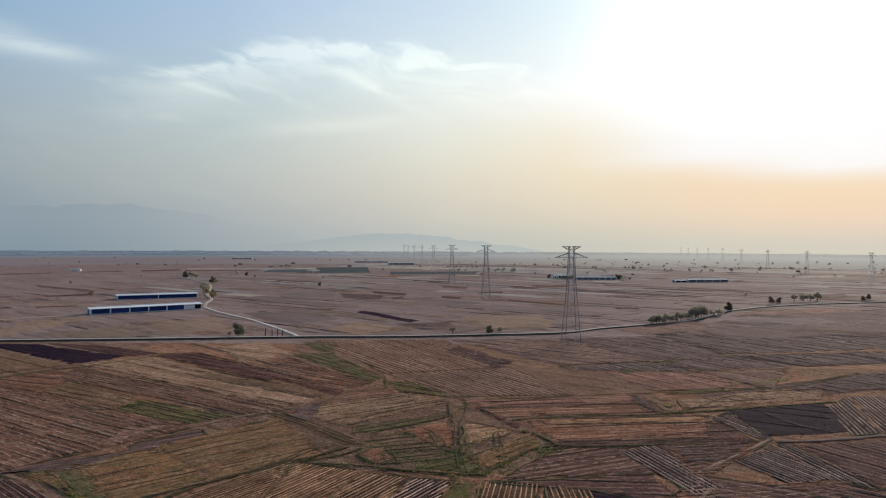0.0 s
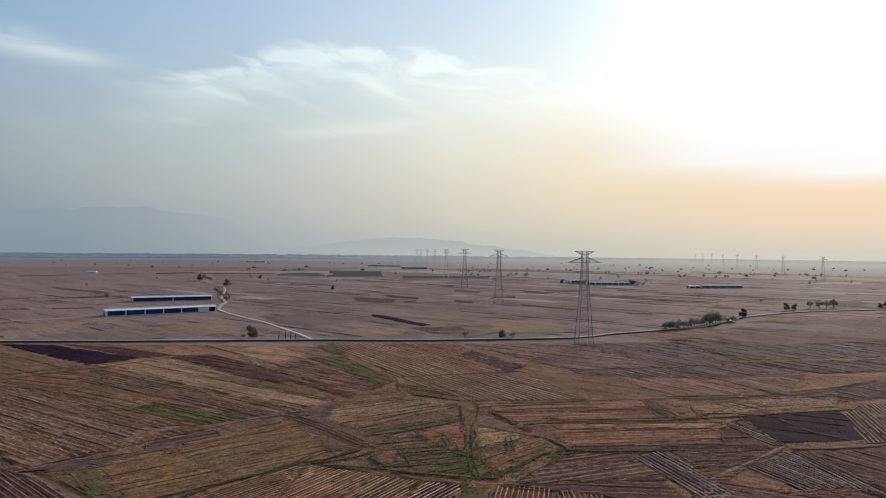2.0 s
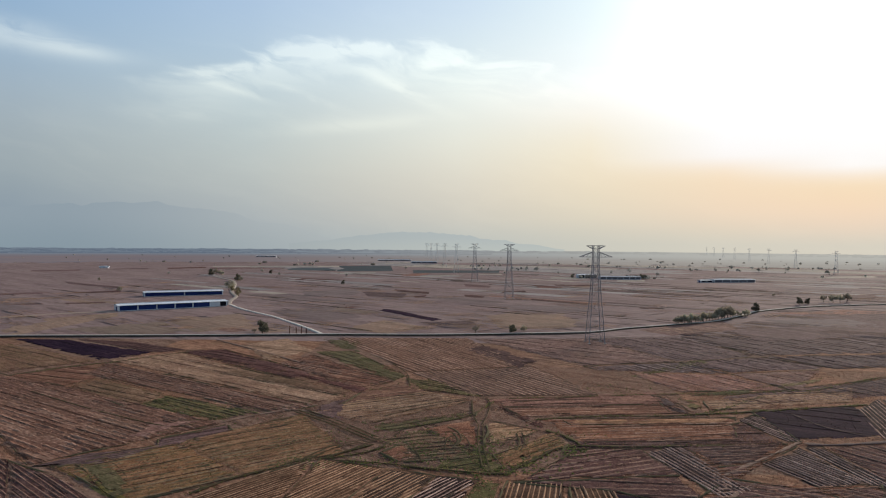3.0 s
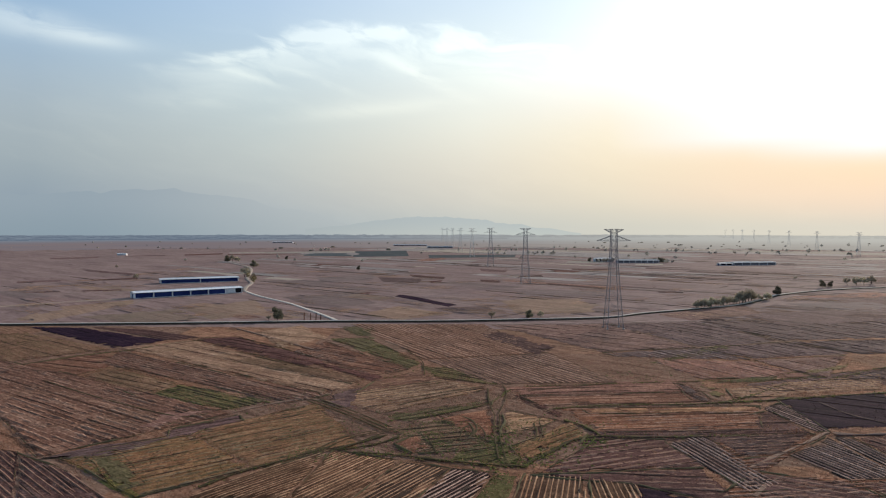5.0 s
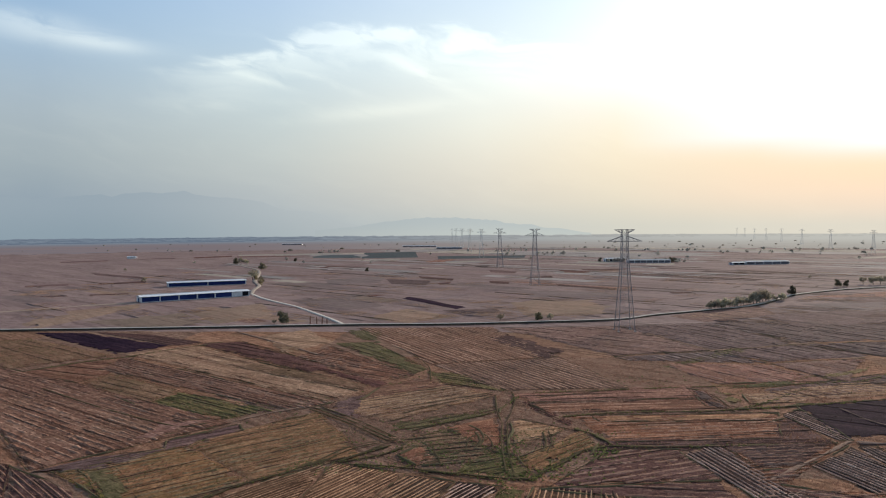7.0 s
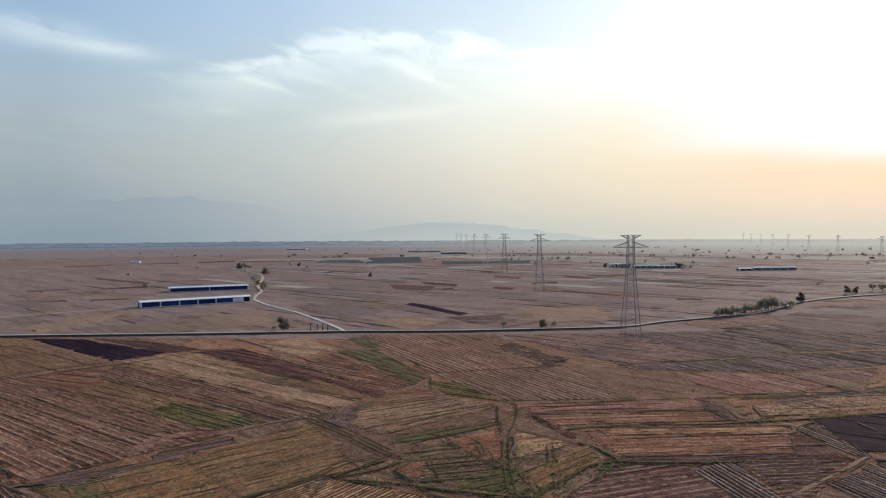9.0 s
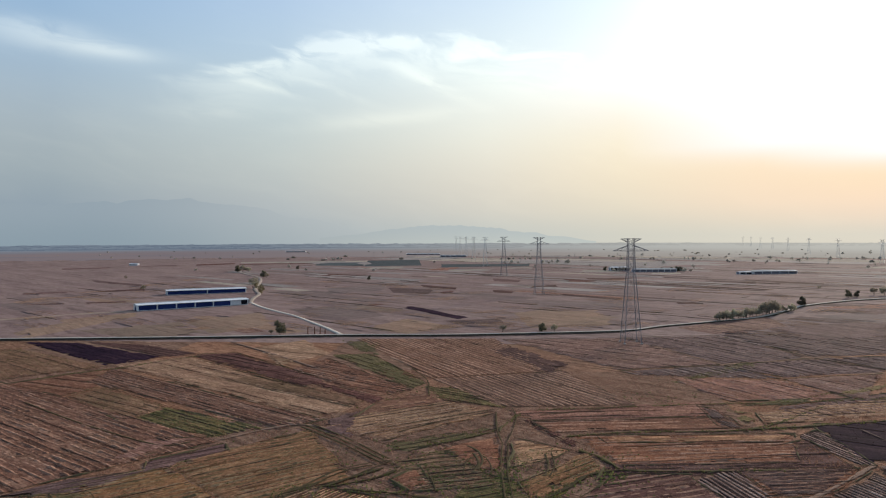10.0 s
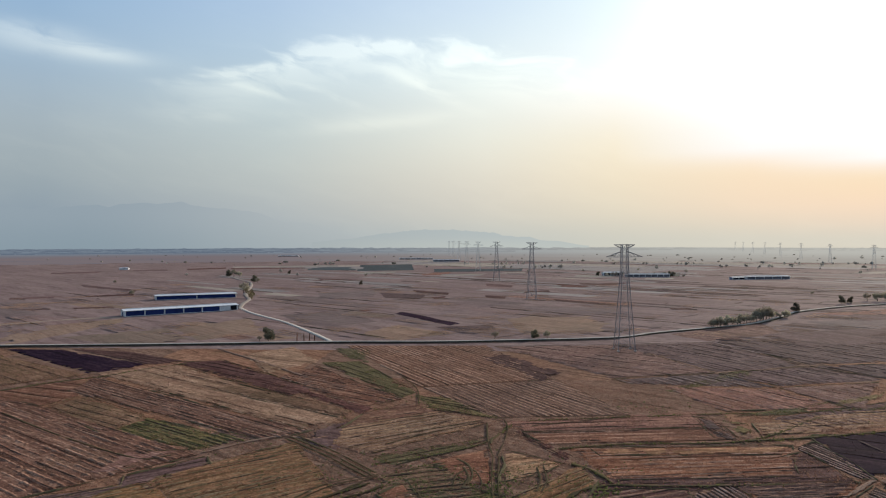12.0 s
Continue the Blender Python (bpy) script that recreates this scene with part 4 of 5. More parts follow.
field("red", (38.3, 131.9), (76.4, 133.9), (85.8, 149.4), (51.8, 147.6), 12, 2.4, 0.16, lift=0.11, cell=1.8)
field("umber", (21.9, 167.4), (61.8, 174.5), (61.1, 183.6), (26.3, 179.9), 9, lift=0.12, cell=1.8, lines=7)
field("umber", (57.8, 177.8), (79.4, 178), (77.6, 200.3), (62.6, 191.8), 9, lift=0.12, cell=1.8, lines=7)
field("dun", (78.5, 216.1), (153, 244.6), (152.9, 267.5), (83.2, 233.9), -60, 4, 0.2, lift=0.1, cell=1.8)
# bare grey path
field("grey", (-94.9, 150.7), (-79.9, 153.7), (-72.1, 168.6), (-86.6, 161.9), 40, cell=1.0, lift=0.27, ragged=0.4, lines=3)
field("grey", (-73.4, 165), (-60.7, 182.5), (-63.9, 188.2), (-76.1, 173.9), 40, cell=1.0, lift=0.27, ragged=0.4, lines=3)
field("lush", (4.8, 151), (10.8, 154.7), (8.2, 160.4), (2.6, 157.9), 40, cell=1.0, lift=0.3, ragged=0.6)
# green strips of weeds between the plots
field("lush", (-60, 330), (-47, 316), (-52, 352), (-72, 357), -58, cell=1.5, ragged=0.6)
field("lush", (72.7, 234), (89.6, 236.9), (111.5, 256.2), (93.5, 246.1), 36, cell=1.5, ragged=0.5)
field("lush", (107, 246.9), (129, 261.1), (133.7, 269.8), (111.5, 256.2), 36, cell=1.5, ragged=0.5)
field("lush", (60.9, 268), (64, 266), (104, 300), (100, 309), 40, cell=1.5, ragged=0.75)
field("dark", (114, 397), (127, 379), (133, 391), (116, 418), -60, cell=1.5, ragged=0.6)

# ---- roads, canal, tracks, bunds ----
MAIN = [(-420, 330), (-300, 345), (-220, 354), (-153, 362), (-75, 373.5), (-25, 377), (20, 385), (68, 397), (93, 417), (129, 440), (161, 462), (197, 507), (223, 540), (290, 588), (390, 624), (560, 665)]
SPUR = [(-75, 374), (-89, 400), (-106, 429), (-125, 460), (-146, 488), (-165, 515), (-183.6, 546.6), (-194, 582), (-203, 623), (-225, 677), (-243.6, 741), (-268, 820), (-291, 878), (-322, 930), (-355, 989)]
strip("road_embankment", MAIN, 4.4, 0.6, M["verge"], "grassy embankment under the country road, darkened for its shaded slope", "embankment", 6.0, 0.2)
strip("road", MAIN, 2.5, 0.10, M["concrete"], "narrow pale concrete country road on a bank", "road", 5.0, 0.03, base=0.68)
# this dark strip also paints the shaded foot of the bank
strip("canal", [(x + 1.3, y - 3.9) for x, y in MAIN[:8]], 1.5, 0.10, M["bank"], "dark ditch beside the road, deepening the bank's shade line", "canal", 6.0, 0.35, base=0.24)
strip("farm_road", SPUR[:7], 2.3, 0.35, M["concrete"], "pale concrete farm road to the sheds", "road", 5.0, 0.04)
strip("farm_road", SPUR[6:], 3.5, 0.3, M["pale_dirt"], "pale winding dirt road past the sheds", "road", 8.0, 0.15, base=0.2)
strip("dirt_track", [(-330, 400), (-290, 440), (-262, 470), (-240, 480)], 6.0, 0.25, M["sandy"], "pale bare earth track to the shed", "track", 6.0, 0.3)


BUNDS = []


def bund(pts, wide=1.2, high=0.2, look_="greenrut", label="low grassy bund between two plots"):
    if look_ in ("greenrut", "rut"):
        BUNDS.append((pts, wide))
    return strip("bund", pts, wide * (0.6 if look_ in ("greenrut", "rut") else 1.0), high, M[look_], label, "bund", 1.4, 0.9 if look_ in ("greenrut", "rut") else 0.8, 0.18, group="bunds")


def rut(pts, wide=0.7, look_="rut", label="dark wheel ruts left in the soft stubble"):
    a = strip("wheel_track", pts, wide * 0.5, 0.04, M[look_], label, "track", 1.5, 0.6, 0.32, group="wheel tracks")
    return a


bund([(-39.1, 201.2), (-49.9, 206.3), (-57, 202.2), (-66.1, 191.4)], 0.96, 0.054, "dirt", "pale trodden path between the plots")
bund([(-13, 193.5), (-6.5, 185), (-2, 176.1), (2.1, 172.8)], 0.88, 0.036, "dirt", "pale trodden path between the plots")
bund([(83.7, 181.1), (72.5, 170.1), (61.9, 160.3), (55.1, 153.9)], 0.8, 0.05, "dirt", "pale trodden path between the plots")
bund([(60.1, 149.6), (54.4, 144), (49.9, 137.9)], 0.85, 0.043, "dirt", "pale trodden path between the plots")
bund([(96.3, 234), (67.7, 209.2), (35.1, 203.8), (19.2, 199)], 0.9, 0.09)
bund([(67.4, 208.5), (85.9, 213.1), (124.6, 224.5)], 1.6, 0.14, "rut", "dark overgrown bund beside the burnt plot")
bund([(27.8, 174.1), (43.8, 174.4), (65.5, 176.7)], 1.1, 0.11, "rut", "dark ditch between the plots")
bund([(7.9, 151.8), (15.6, 162.6), (21.1, 170.7), (27.8, 174.1)], 1.2, 0.14, "rut", "dark overgrown bund")
bund([(-28.4, 159.1), (-18.1, 157.6), (-10.5, 155.4), (1.8, 152.5), (9.1, 151.8)], 1.2, 0.13, "rut", "dark overgrown bund")
bund([(-53.8, 136.7), (-49.8, 144.1), (-43.8, 151.2), (-34.2, 162.3)], 1.1, 0.13, "rut", "dark overgrown bund")
bund([(-123.3, 349.4), (-91, 314.7), (-64, 283.6)], 1.2, 0.072, "dirt", "pale dry strip between the plots")
bund([(-33.8, 231.3), (-26.9, 234.9), (-20.6, 244.3)], 0.96, 0.072, "dirt", "pale dry strip between the plots")
bund([(-160.5, 257.4), (-154.8, 268.9), (-142, 281.5), (-133.6, 295.3), (-122, 310.6)], 1.1, 0.09)
bund([(115.8, 243.5), (138.3, 260.2), (161.9, 275.6)], 0.9, 0.09)
bund([(13.7, 225.6), (32.2, 229.2), (61.1, 235), (88.9, 239.2), (116.7, 245.4)], 0.8, 0.09)
bund([(84.2, 179), (93.5, 179.1), (115.4, 184.8), (127.6, 187.2)], 1.5, 0.1, "ash", "grey strip beside the burnt plot")
bund([(21, 187.6), (24.9, 183.3), (28, 175.1)], 1.4, 0.14)
bund([(-24.1, 184.7), (-12.8, 191.1), (1, 203.2), (8.1, 219.9)], 0.9, 0.09)
bund([(-19.7, 171), (-24.2, 165.1), (-31.3, 160.7)], 0.96, 0.14, "rut", "dark overgrown bund")
bund([(-22.6, 172.4), (-28.3, 165.9), (-33.6, 159.8)], 0.8, 0.14, "rut", "dark overgrown bund")
rut([(-49.6, 203.9), (-37.1, 191.3), (-24.0, 176.1)], 1.1)
rut([(-48.8, 205.6), (-36.2, 192.7), (-23.1, 177.3)], 1.1)
rut([(-47.9, 207.3), (-35.3, 194.2), (-22.2, 178.5)], 1.1)
rut([(-36.9, 160.4), (-31.4, 171.1), (-22.3, 177.5)], 0.9)
rut([(-35.8, 159.4), (-30.3, 169.9), (-21.2, 176.6)], 0.9)
rut([(-32.0, 160.6), (-28.0, 166.5), (-21.6, 177.5)], 1.0)
rut([(-29.7, 287.0), (-22.1, 265.6), (-19.4, 244.2)], 0.9)
rut([(-2.3, 172.5), (-1.3, 178.6), (-2.5, 185.4), (-5.1, 189.5)], 0.9)
rut([(-3.3, 170.3), (-2.1, 176.6), (-3.3, 183.3)], 0.9)
rut([(3.3, 192.6), (2.8, 178.7), (2.9, 169), (3.4, 156.3)])
rut([(4.7, 192.6), (4.2, 178.8), (4.2, 169.1), (4.9, 155.6)])
rut([(4.2, 192), (6.2, 205.3), (7.3, 217.5), (6.5, 227.1)])
rut([(3.2, 192), (2, 205.2), (1.8, 222.1)])
rut([(11.8, 169.2), (13.1, 176.4), (12.9, 184.2)])
rut([(12.8, 169.2), (14.4, 175.9), (14.4, 185.3)])
rut([(-12.9, 171.1), (-11, 163.5), (-10.1, 159.3)])
rut([(-0.9, 166.3), (0.8, 172.8), (-1.2, 181.8), (-4.6, 178.6), (-5.3, 168.9)])
rut([(-72.5, 188.4), (-78.8, 185.4), (-99.3, 196.9), (-122.1, 212.1), (-140.7, 225.7)], 1.0)
rut([(43.8, 232.9), (20.6, 222.5), (13.3, 219.2)], 0.9)
rut([(95.1, 200.3), (99.9, 191.3), (105.9, 185.7)], 0.8, "ash", "faint pale track over the burnt plot")
rut([(94.9, 210.4), (96.8, 197.2), (100.8, 190.1)], 0.8, "ash", "faint pale track over the burnt plot")
rut([(-26.7, 204.7), (-14.3, 214.1), (1.1, 225.3)], 1.0)
rut([(-23, 200.2), (-14.1, 210.5), (-4.2, 218.8)], 0.8)

# ---- the open plain beyond the road: long plots side by side ----


def near_line(x, y, line, gap):
    p = Vector((x, y))
    for a, b in zip(line, line[1:]):
        a, b = Vector(a), Vector(b)
        t = max(0.0, min(1.0, (p - a).dot(b - a) / (b - a).length_squared))
        if (a.lerp(b, t) - p).length < gap:
            return True
    return False


def beyond(x, y, line):
    """Whether a place lies on the far side of a line that runs from left to right."""
    for (ax, ay), (bx, by) in zip(line, line[1:]):
        if ax <= x < bx:
            return y > ay + (by - ay) * (x - ax) / (bx - ax) + 7
    return False


def open_land(x, y):
    """Land beyond the road, or between it and the near plots where the road bends away."""
    if beyond(x, y, MAIN):
        return True
    if x > 95 and y > 375:
        for (ax, ay), (bx, by) in zip(MAIN, MAIN[1:]):
            if ax <= x < bx:
                return y < ay + (by - ay) * (x - ax) / (bx - ax) - 9
        return True
    return False


KEEP = [(-213, 508, 60), (-252, 632, 50), (350, 950, 55), (220, 1003, 50)]


def far_plots(seed, y0, y1, widths, long0, long1, full, cell, weights):
    """Long plots side by side between the distances y0 and y1."""
    rng = random.Random(seed)
    s = -1800.0
    while s < 2900:
        wide = rng.choice(widths)
        t = -2700.0 + rng.uniform(0, 100)
        while t < 1700:
            long = rng.uniform(long0, long1)
            mid = GRID2 * (s + wide / 2) + GRID * (t + long / 2)
            x, y = mid
            corners = [GRID2 * (s + e) + GRID * (t + f) for e, f in ((1, 1), (1, long - 1), (wide - 1, long - 1), (wide - 1, 1))]
            if y0 < y < y1 and abs(x) < 0.72 * y + 60 and rng.random() < full and all(open_land(p.x, p.y) for p in corners):
                if not any(near_line(p.x, p.y, SPUR, 5) for p in corners + [mid]) and not any((mid - Vector((a, b))).length < r for a, b, r in KEEP):
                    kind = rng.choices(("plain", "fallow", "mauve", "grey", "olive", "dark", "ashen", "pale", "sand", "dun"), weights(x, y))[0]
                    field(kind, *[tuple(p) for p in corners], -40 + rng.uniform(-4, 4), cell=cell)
            t += long
        s += wide


def far_ditches():
    """Short dark ditches and weedy edges all over the plain, one mesh."""
    rng = random.Random(6)
    verts, faces = [], []
    for _ in range(230):
        y = 390 + 1500 * rng.random() ** 1.6
        x = rng.uniform(-0.68, 0.72) * y
        if not open_land(x, y) or near_line(x, y, SPUR, 8) or near_line(x, y, MAIN, 9) or any((Vector((x, y)) - Vector((a, b))).length < r * 0.9 for a, b, r in KEEP):
            continue
        d = GRID if rng.random() < 0.75 else GRID2
        side = Vector((-d.y, d.x))
        long, wide = rng.uniform(6, 32) * (0.7 + y / 900), rng.uniform(0.25, 0.7) * (0.6 + y / 900)
        n = 7
        for i in range(n + 1):
            f = i / n
            p = Vector((x, y)) + d * long * (f - 0.5) + side * 1.5 * wobble(x + long * f, y, 0.05, 2.0)
            w = wide * math.sin(math.pi * (0.08 + 0.84 * f)) * rng.uniform(0.5, 1.1)
            for t, z in ((-w, 0.0), (-0.4 * w, 0.45), (0.4 * w, 0.4), (w, 0.0)):
                verts.append((*(p + side * t), 0.2 + z * min(1.0, w)))
            if i:
                o = len(verts) - 8
                faces += [(o + j, o + j + 1, o + j + 5, o + j + 4) for j in range(3)]
    tagged(mesh("ditches", verts, faces, M["weedy"]), "short dark weedy ditches scattered over the plain", "ditch", kind="stuff")


def far_rows():
    """Thin rows of straw left on the plots beyond the road, in bundles of parallel lines, one mesh."""
    rng = random.Random(16)
    verts, faces = [], []
    for _ in range(300):
        y = 385 + 420 * rng.random() ** 1.4
        x = rng.uniform(-0.68, 0.70) * y
        turn = radians(-40 + rng.uniform(-4, 4)) if rng.random() < 0.8 else radians(50)
        d = Vector((math.cos(turn), math.sin(turn)))
        side = Vector((-d.y, d.x))
        gap, long = rng.uniform(2.2, 4.0), rng.uniform(14, 46)
        for k in range(rng.randint(3, 8)):
            p0 = Vector((x, y)) + side * gap * k + d * rng.uniform(-4, 4)
            run = long * rng.uniform(0.5, 1.0)
            p1 = p0 + d * run
            if not all(open_land(*q) and not near_line(*q, SPUR, 5) and not near_line(*q, MAIN, 7) and not any((q - Vector((a, b))).length < r for a, b, r in KEEP) for q in (p0, p1, (p0 + p1) / 2)):
                continue
            n = max(3, int(run / 4))
            for i in range(n + 1):
                p = p0.lerp(p1, i / n) + side * 0.5 * wobble(x + i, y + k * 7, 0.2, 3.0)
                w = (0.1 if i in (0, n) else 1.0) * rng.uniform(0.12, 0.34)
                for t, z in ((-w, 0.0), (-0.4 * w, 0.35 * w), (0.4 * w, 0.3 * w), (w, 0.0)):
                    verts.append((*(p + side * t), 0.24 + z))
                if i:
                    o = len(verts) - 8
                    faces += [(o + j, o + j + 1, o + j + 5, o + j + 4) for j in range(3)]
    tagged(mesh("straw_rows", verts, faces, ROWMAT["ridged"]), "thin rows of straw left on the plots of the plain", "stubble", kind="stuff")


def far_bunds():
    """Thin dark grassy bunds on some sides of the plots of the plain, one mesh."""
    rng = random.Random(5)
    verts, faces = [], []
    for q, kind in FIELDS:
        if q[0][1] < 385 or rng.random() < 0.6:
            continue
        a, b = (Vector(q[0]), Vector(q[1])) if rng.random() < 0.7 else (Vector(q[1]), Vector(q[2]))
        n = max(2, int((b - a).length / 9))
        d = (b - a).normalized()
        side = Vector((-d.y, d.x))
        for i in range(n + 1):
            p = a.lerp(b, i / n)
            w = max(0.0, 0.05 + 1.2 * wobble(p.x, p.y, 0.05, 4.0)) * (1 + p.y / 2000)
            h = 0.12 + 0.3 * w
            for t, z in ((-w, 0.0), (-0.3 * w, h), (0.4 * w, h * 0.9), (w, 0.0)):
                verts.append((*(p + side * t), 0.05 + z))
            if i:
                o = len(verts) - 8
                faces += [(o + j, o + j + 1, o + j + 5, o + j + 4) for j in range(3)]
    tagged(mesh("far_bunds", verts, faces, M["rut"]), "thin dark bunds between the plots of the plain", "bund", kind="stuff")


# paler plots grow likelier with distance, standing in for haze
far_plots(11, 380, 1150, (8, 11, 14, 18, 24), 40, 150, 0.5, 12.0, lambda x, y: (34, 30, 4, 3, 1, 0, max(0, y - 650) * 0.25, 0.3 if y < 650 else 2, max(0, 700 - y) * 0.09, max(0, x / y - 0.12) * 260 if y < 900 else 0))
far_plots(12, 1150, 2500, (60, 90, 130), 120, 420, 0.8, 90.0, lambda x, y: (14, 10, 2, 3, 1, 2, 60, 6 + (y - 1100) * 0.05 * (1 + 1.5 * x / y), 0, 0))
far_bunds()
far_ditches()
far_rows()

# single plots on the plain that stand out
field("dun", (149, 365.6), (255.2, 402.9), (304, 479.8), (147.1, 416.9), -60, cell=6, lift=0.33)
field("dun", (230.2, 481.4), (279.9, 431.3), (352.6, 543), (253.4, 547.7), -60, cell=6, lift=0.31)
field("umber", (196.8, 411.7), (245.7, 388), (251.8, 407.4), (216.1, 424.4), -60, cell=3, lift=0.38)
field("mauve", (112.6, 388.2), (160.8, 418.4), (169.9, 481.1), (100, 411.8), -60, cell=6, lift=0.3)
field("dark", (-21, 447), (-15, 457), (-57, 525), (-67, 520), -42, cell=8, lift=0.32)
field("grey", (-17, 422), (7, 429), (4, 451), (-29, 440), -42, cell=8, lift=0.32)
field("reed", (-214, 1183), (-123, 1218), (-159, 1515), (-259, 1464), -42, cell=25, lift=0.32)
field("reed", (-308, 1220), (-220, 1206), (-246, 1366), (-337, 1354), -42, cell=25, lift=0.32)
field("pale", (-401, 1315), (-296, 1391), (-304, 1457), (-428, 1405), -42, cell=25, lift=0.32)
field("pale", (-191, 1080), (-140, 1086), (-146, 1168), (-220, 1138), -42, cell=25, lift=0.32)
field("reed", (-84, 1153), (57, 1192), (64, 1292), (-93, 1272), -42, cell=25, lift=0.32)
field("pale", (15, 1102), (58, 1107), (62, 1148), (16, 1143), -42, cell=25, lift=0.32)
field("pale", (116, 990), (174, 1011), (185, 1064), (129, 1058), -42, cell=25, lift=0.32)
field("pale", (543, 1100), (660, 1151), (699, 1219), (568, 1161), -42, cell=25, lift=0.32)
field("pale", (584, 1385), (706, 1431), (759, 1538), (614, 1483), -42, cell=25, lift=0.32)
field("pale", (1084, 2061), (1331, 1986), (1473, 2198), (1205, 2291), -42, cell=25, lift=0.32)
field("pale", (203, 953), (241, 956), (250, 987), (210, 983), -42, cell=25, lift=0.32)
field("umber", (222, 378), (235, 376), (217, 415), (198, 419), -42, cell=8, lift=0.32)
field("umber", (225, 394), (253, 388), (263, 403), (217, 415), -42, cell=8, lift=0.32)
field("umber", (115, 393), (131, 384), (132, 398), (116, 408), -42, cell=8, lift=0.32)
field("grey", (365, 679), (392, 688), (428, 747), (382, 727), -42, cell=8, lift=0.32)
field("grey", (-410, 611), (-378, 640), (-391, 653), (-423, 630), -42, cell=8, lift=0.32)
field("umber", (-359, 641), (-325, 664), (-338, 686), (-369, 654), -42, cell=8, lift=0.32)
field("grey", (-348, 519), (-320, 530), (-327, 539), (-354, 528), -42, cell=8, lift=0.32)
field("umber", (-306, 535), (-278, 546), (-285, 556), (-313, 544), -42, cell=8, lift=0.32)
field("grey", (-441, 777), (-349, 710), (-359, 735), (-471, 818), -42, cell=8, lift=0.32)
field("grey", (-666, 1068), (-615, 1114), (-638, 1156), (-689, 1106), -42, cell=25, lift=0.32)
field("grey", (-597, 1184), (-539, 1192), (-560, 1239), (-609, 1208), -42, cell=25, lift=0.32)
field("umber", (-517, 1219), (-471, 1278), (-491, 1333), (-538, 1269), -42, cell=25, lift=0.32)
field("sand", (-231, 353), (-225, 454), (-239, 475), (-258, 384), -42, cell=8, lift=0.32)
field("sand", (-249, 416), (-230, 461), (-236, 475), (-263, 433), -42, cell=8, lift=0.32)
field("fallow", (-165, 590), (-148, 597), (-152, 621), (-170, 607), -42, cell=8, lift=0.32)
field("sand", (-43, 382), (-20, 411), (-51, 449), (-71, 404), -42, cell=8, lift=0.32)
field("sand", (-144, 376), (-123, 415), (-154, 479), (-181, 427), -42, cell=8, lift=0.32)
field("sand", (-186, 363), (-142, 369), (-185, 427), (-222, 385), -42, cell=8, lift=0.32)
field("fallow", (-97, 431), (-67, 465), (-102, 532), (-140, 499), -42, cell=8, lift=0.32)
field("umber", (1, 650), (16, 637), (19, 665), (-1, 686), -42, cell=8, lift=0.32)
field("umber", (81, 797), (108, 789), (116, 821), (80, 851), -42, cell=8, lift=0.32)
field("umber", (109, 820), (155, 835), (165, 870), (109, 866), -42, cell=25, lift=0.32)
field("umber", (58, 621), (100, 577), (103, 594), (55, 646), -42, cell=8, lift=0.32)
field("umber", (136, 549), (150, 549), (156, 564), (139, 569), -42, cell=8, lift=0.32)
field("umber", (-91, 528), (-76, 524), (-78, 538), (-97, 546), -42, cell=8, lift=0.32)
field("umber", (-220, 914), (-162, 893), (-165, 933), (-242, 971), -42, cell=25, lift=0.32)
field("umber", (-69, 713), (-36, 683), (-35, 707), (-75, 747), -42, cell=8, lift=0.32)
field("umber", (-44, 634), (-37, 641), (-36, 668), (-48, 654), -42, cell=8, lift=0.32)
field("grey", (1, 801), (26, 783), (31, 825), (-1, 857), -42, cell=25, lift=0.32)
field("umber", (35, 704), (62, 722), (64, 748), (33, 728), -42, cell=8, lift=0.32)
field("umber", (277, 812), (327, 749), (340, 777), (282, 845), -42, cell=25, lift=0.32)
field("sand", (21, 407), (70, 423), (71, 505), (14, 487), -42, cell=8, lift=0.32)
field("plain", (97, 439), (130, 470), (145, 509), (104, 491), -42, cell=8, lift=0.32)
field("plain", (28, 529), (87, 506), (96, 556), (26, 578), -42, cell=8, lift=0.32)
field("plain", (211, 429), (267, 431), (265, 498), (197, 477), -42, cell=8, lift=0.32)
field("mauve", (268, 511), (336, 535), (295, 562), (221, 525), -42, cell=8, lift=0.32)
field("grey", (-88, 644), (-56, 633), (-56, 690), (-102, 702), -42, cell=8, lift=0.32)
field("plain", (-141, 628), (-102, 664), (-108, 745), (-162, 698), -42, cell=8, lift=0.32)
field("pale", (-62, 1021), (-6, 1044), (-1, 1100), (-70, 1074), -42, cell=25, lift=0.32)
field("mauve", (-92, 1035), (-56, 1057), (-57, 1156), (-99, 1110), -42, cell=25, lift=0.32)
field("pale", (-474, 1320), (-407, 1344), (-426, 1405), (-495, 1379), -42, cell=25, lift=0.32)
field("pale", (-287, 1376), (-247, 1398), (-259, 1464), (-301, 1440), -42, cell=25, lift=0.32)
field("umber", (-452, 1253), (-323, 1297), (-333, 1339), (-466, 1292), -42, cell=25, lift=0.32)
field("pale", (-185, 1633), (-110, 1691), (-117, 1789), (-195, 1724), -42, cell=25, lift=0.32)
field("umber", (-254, 1874), (-128, 1959), (-136, 2091), (-273, 1995), -42, cell=25, lift=0.32)

# ---- pylons ----


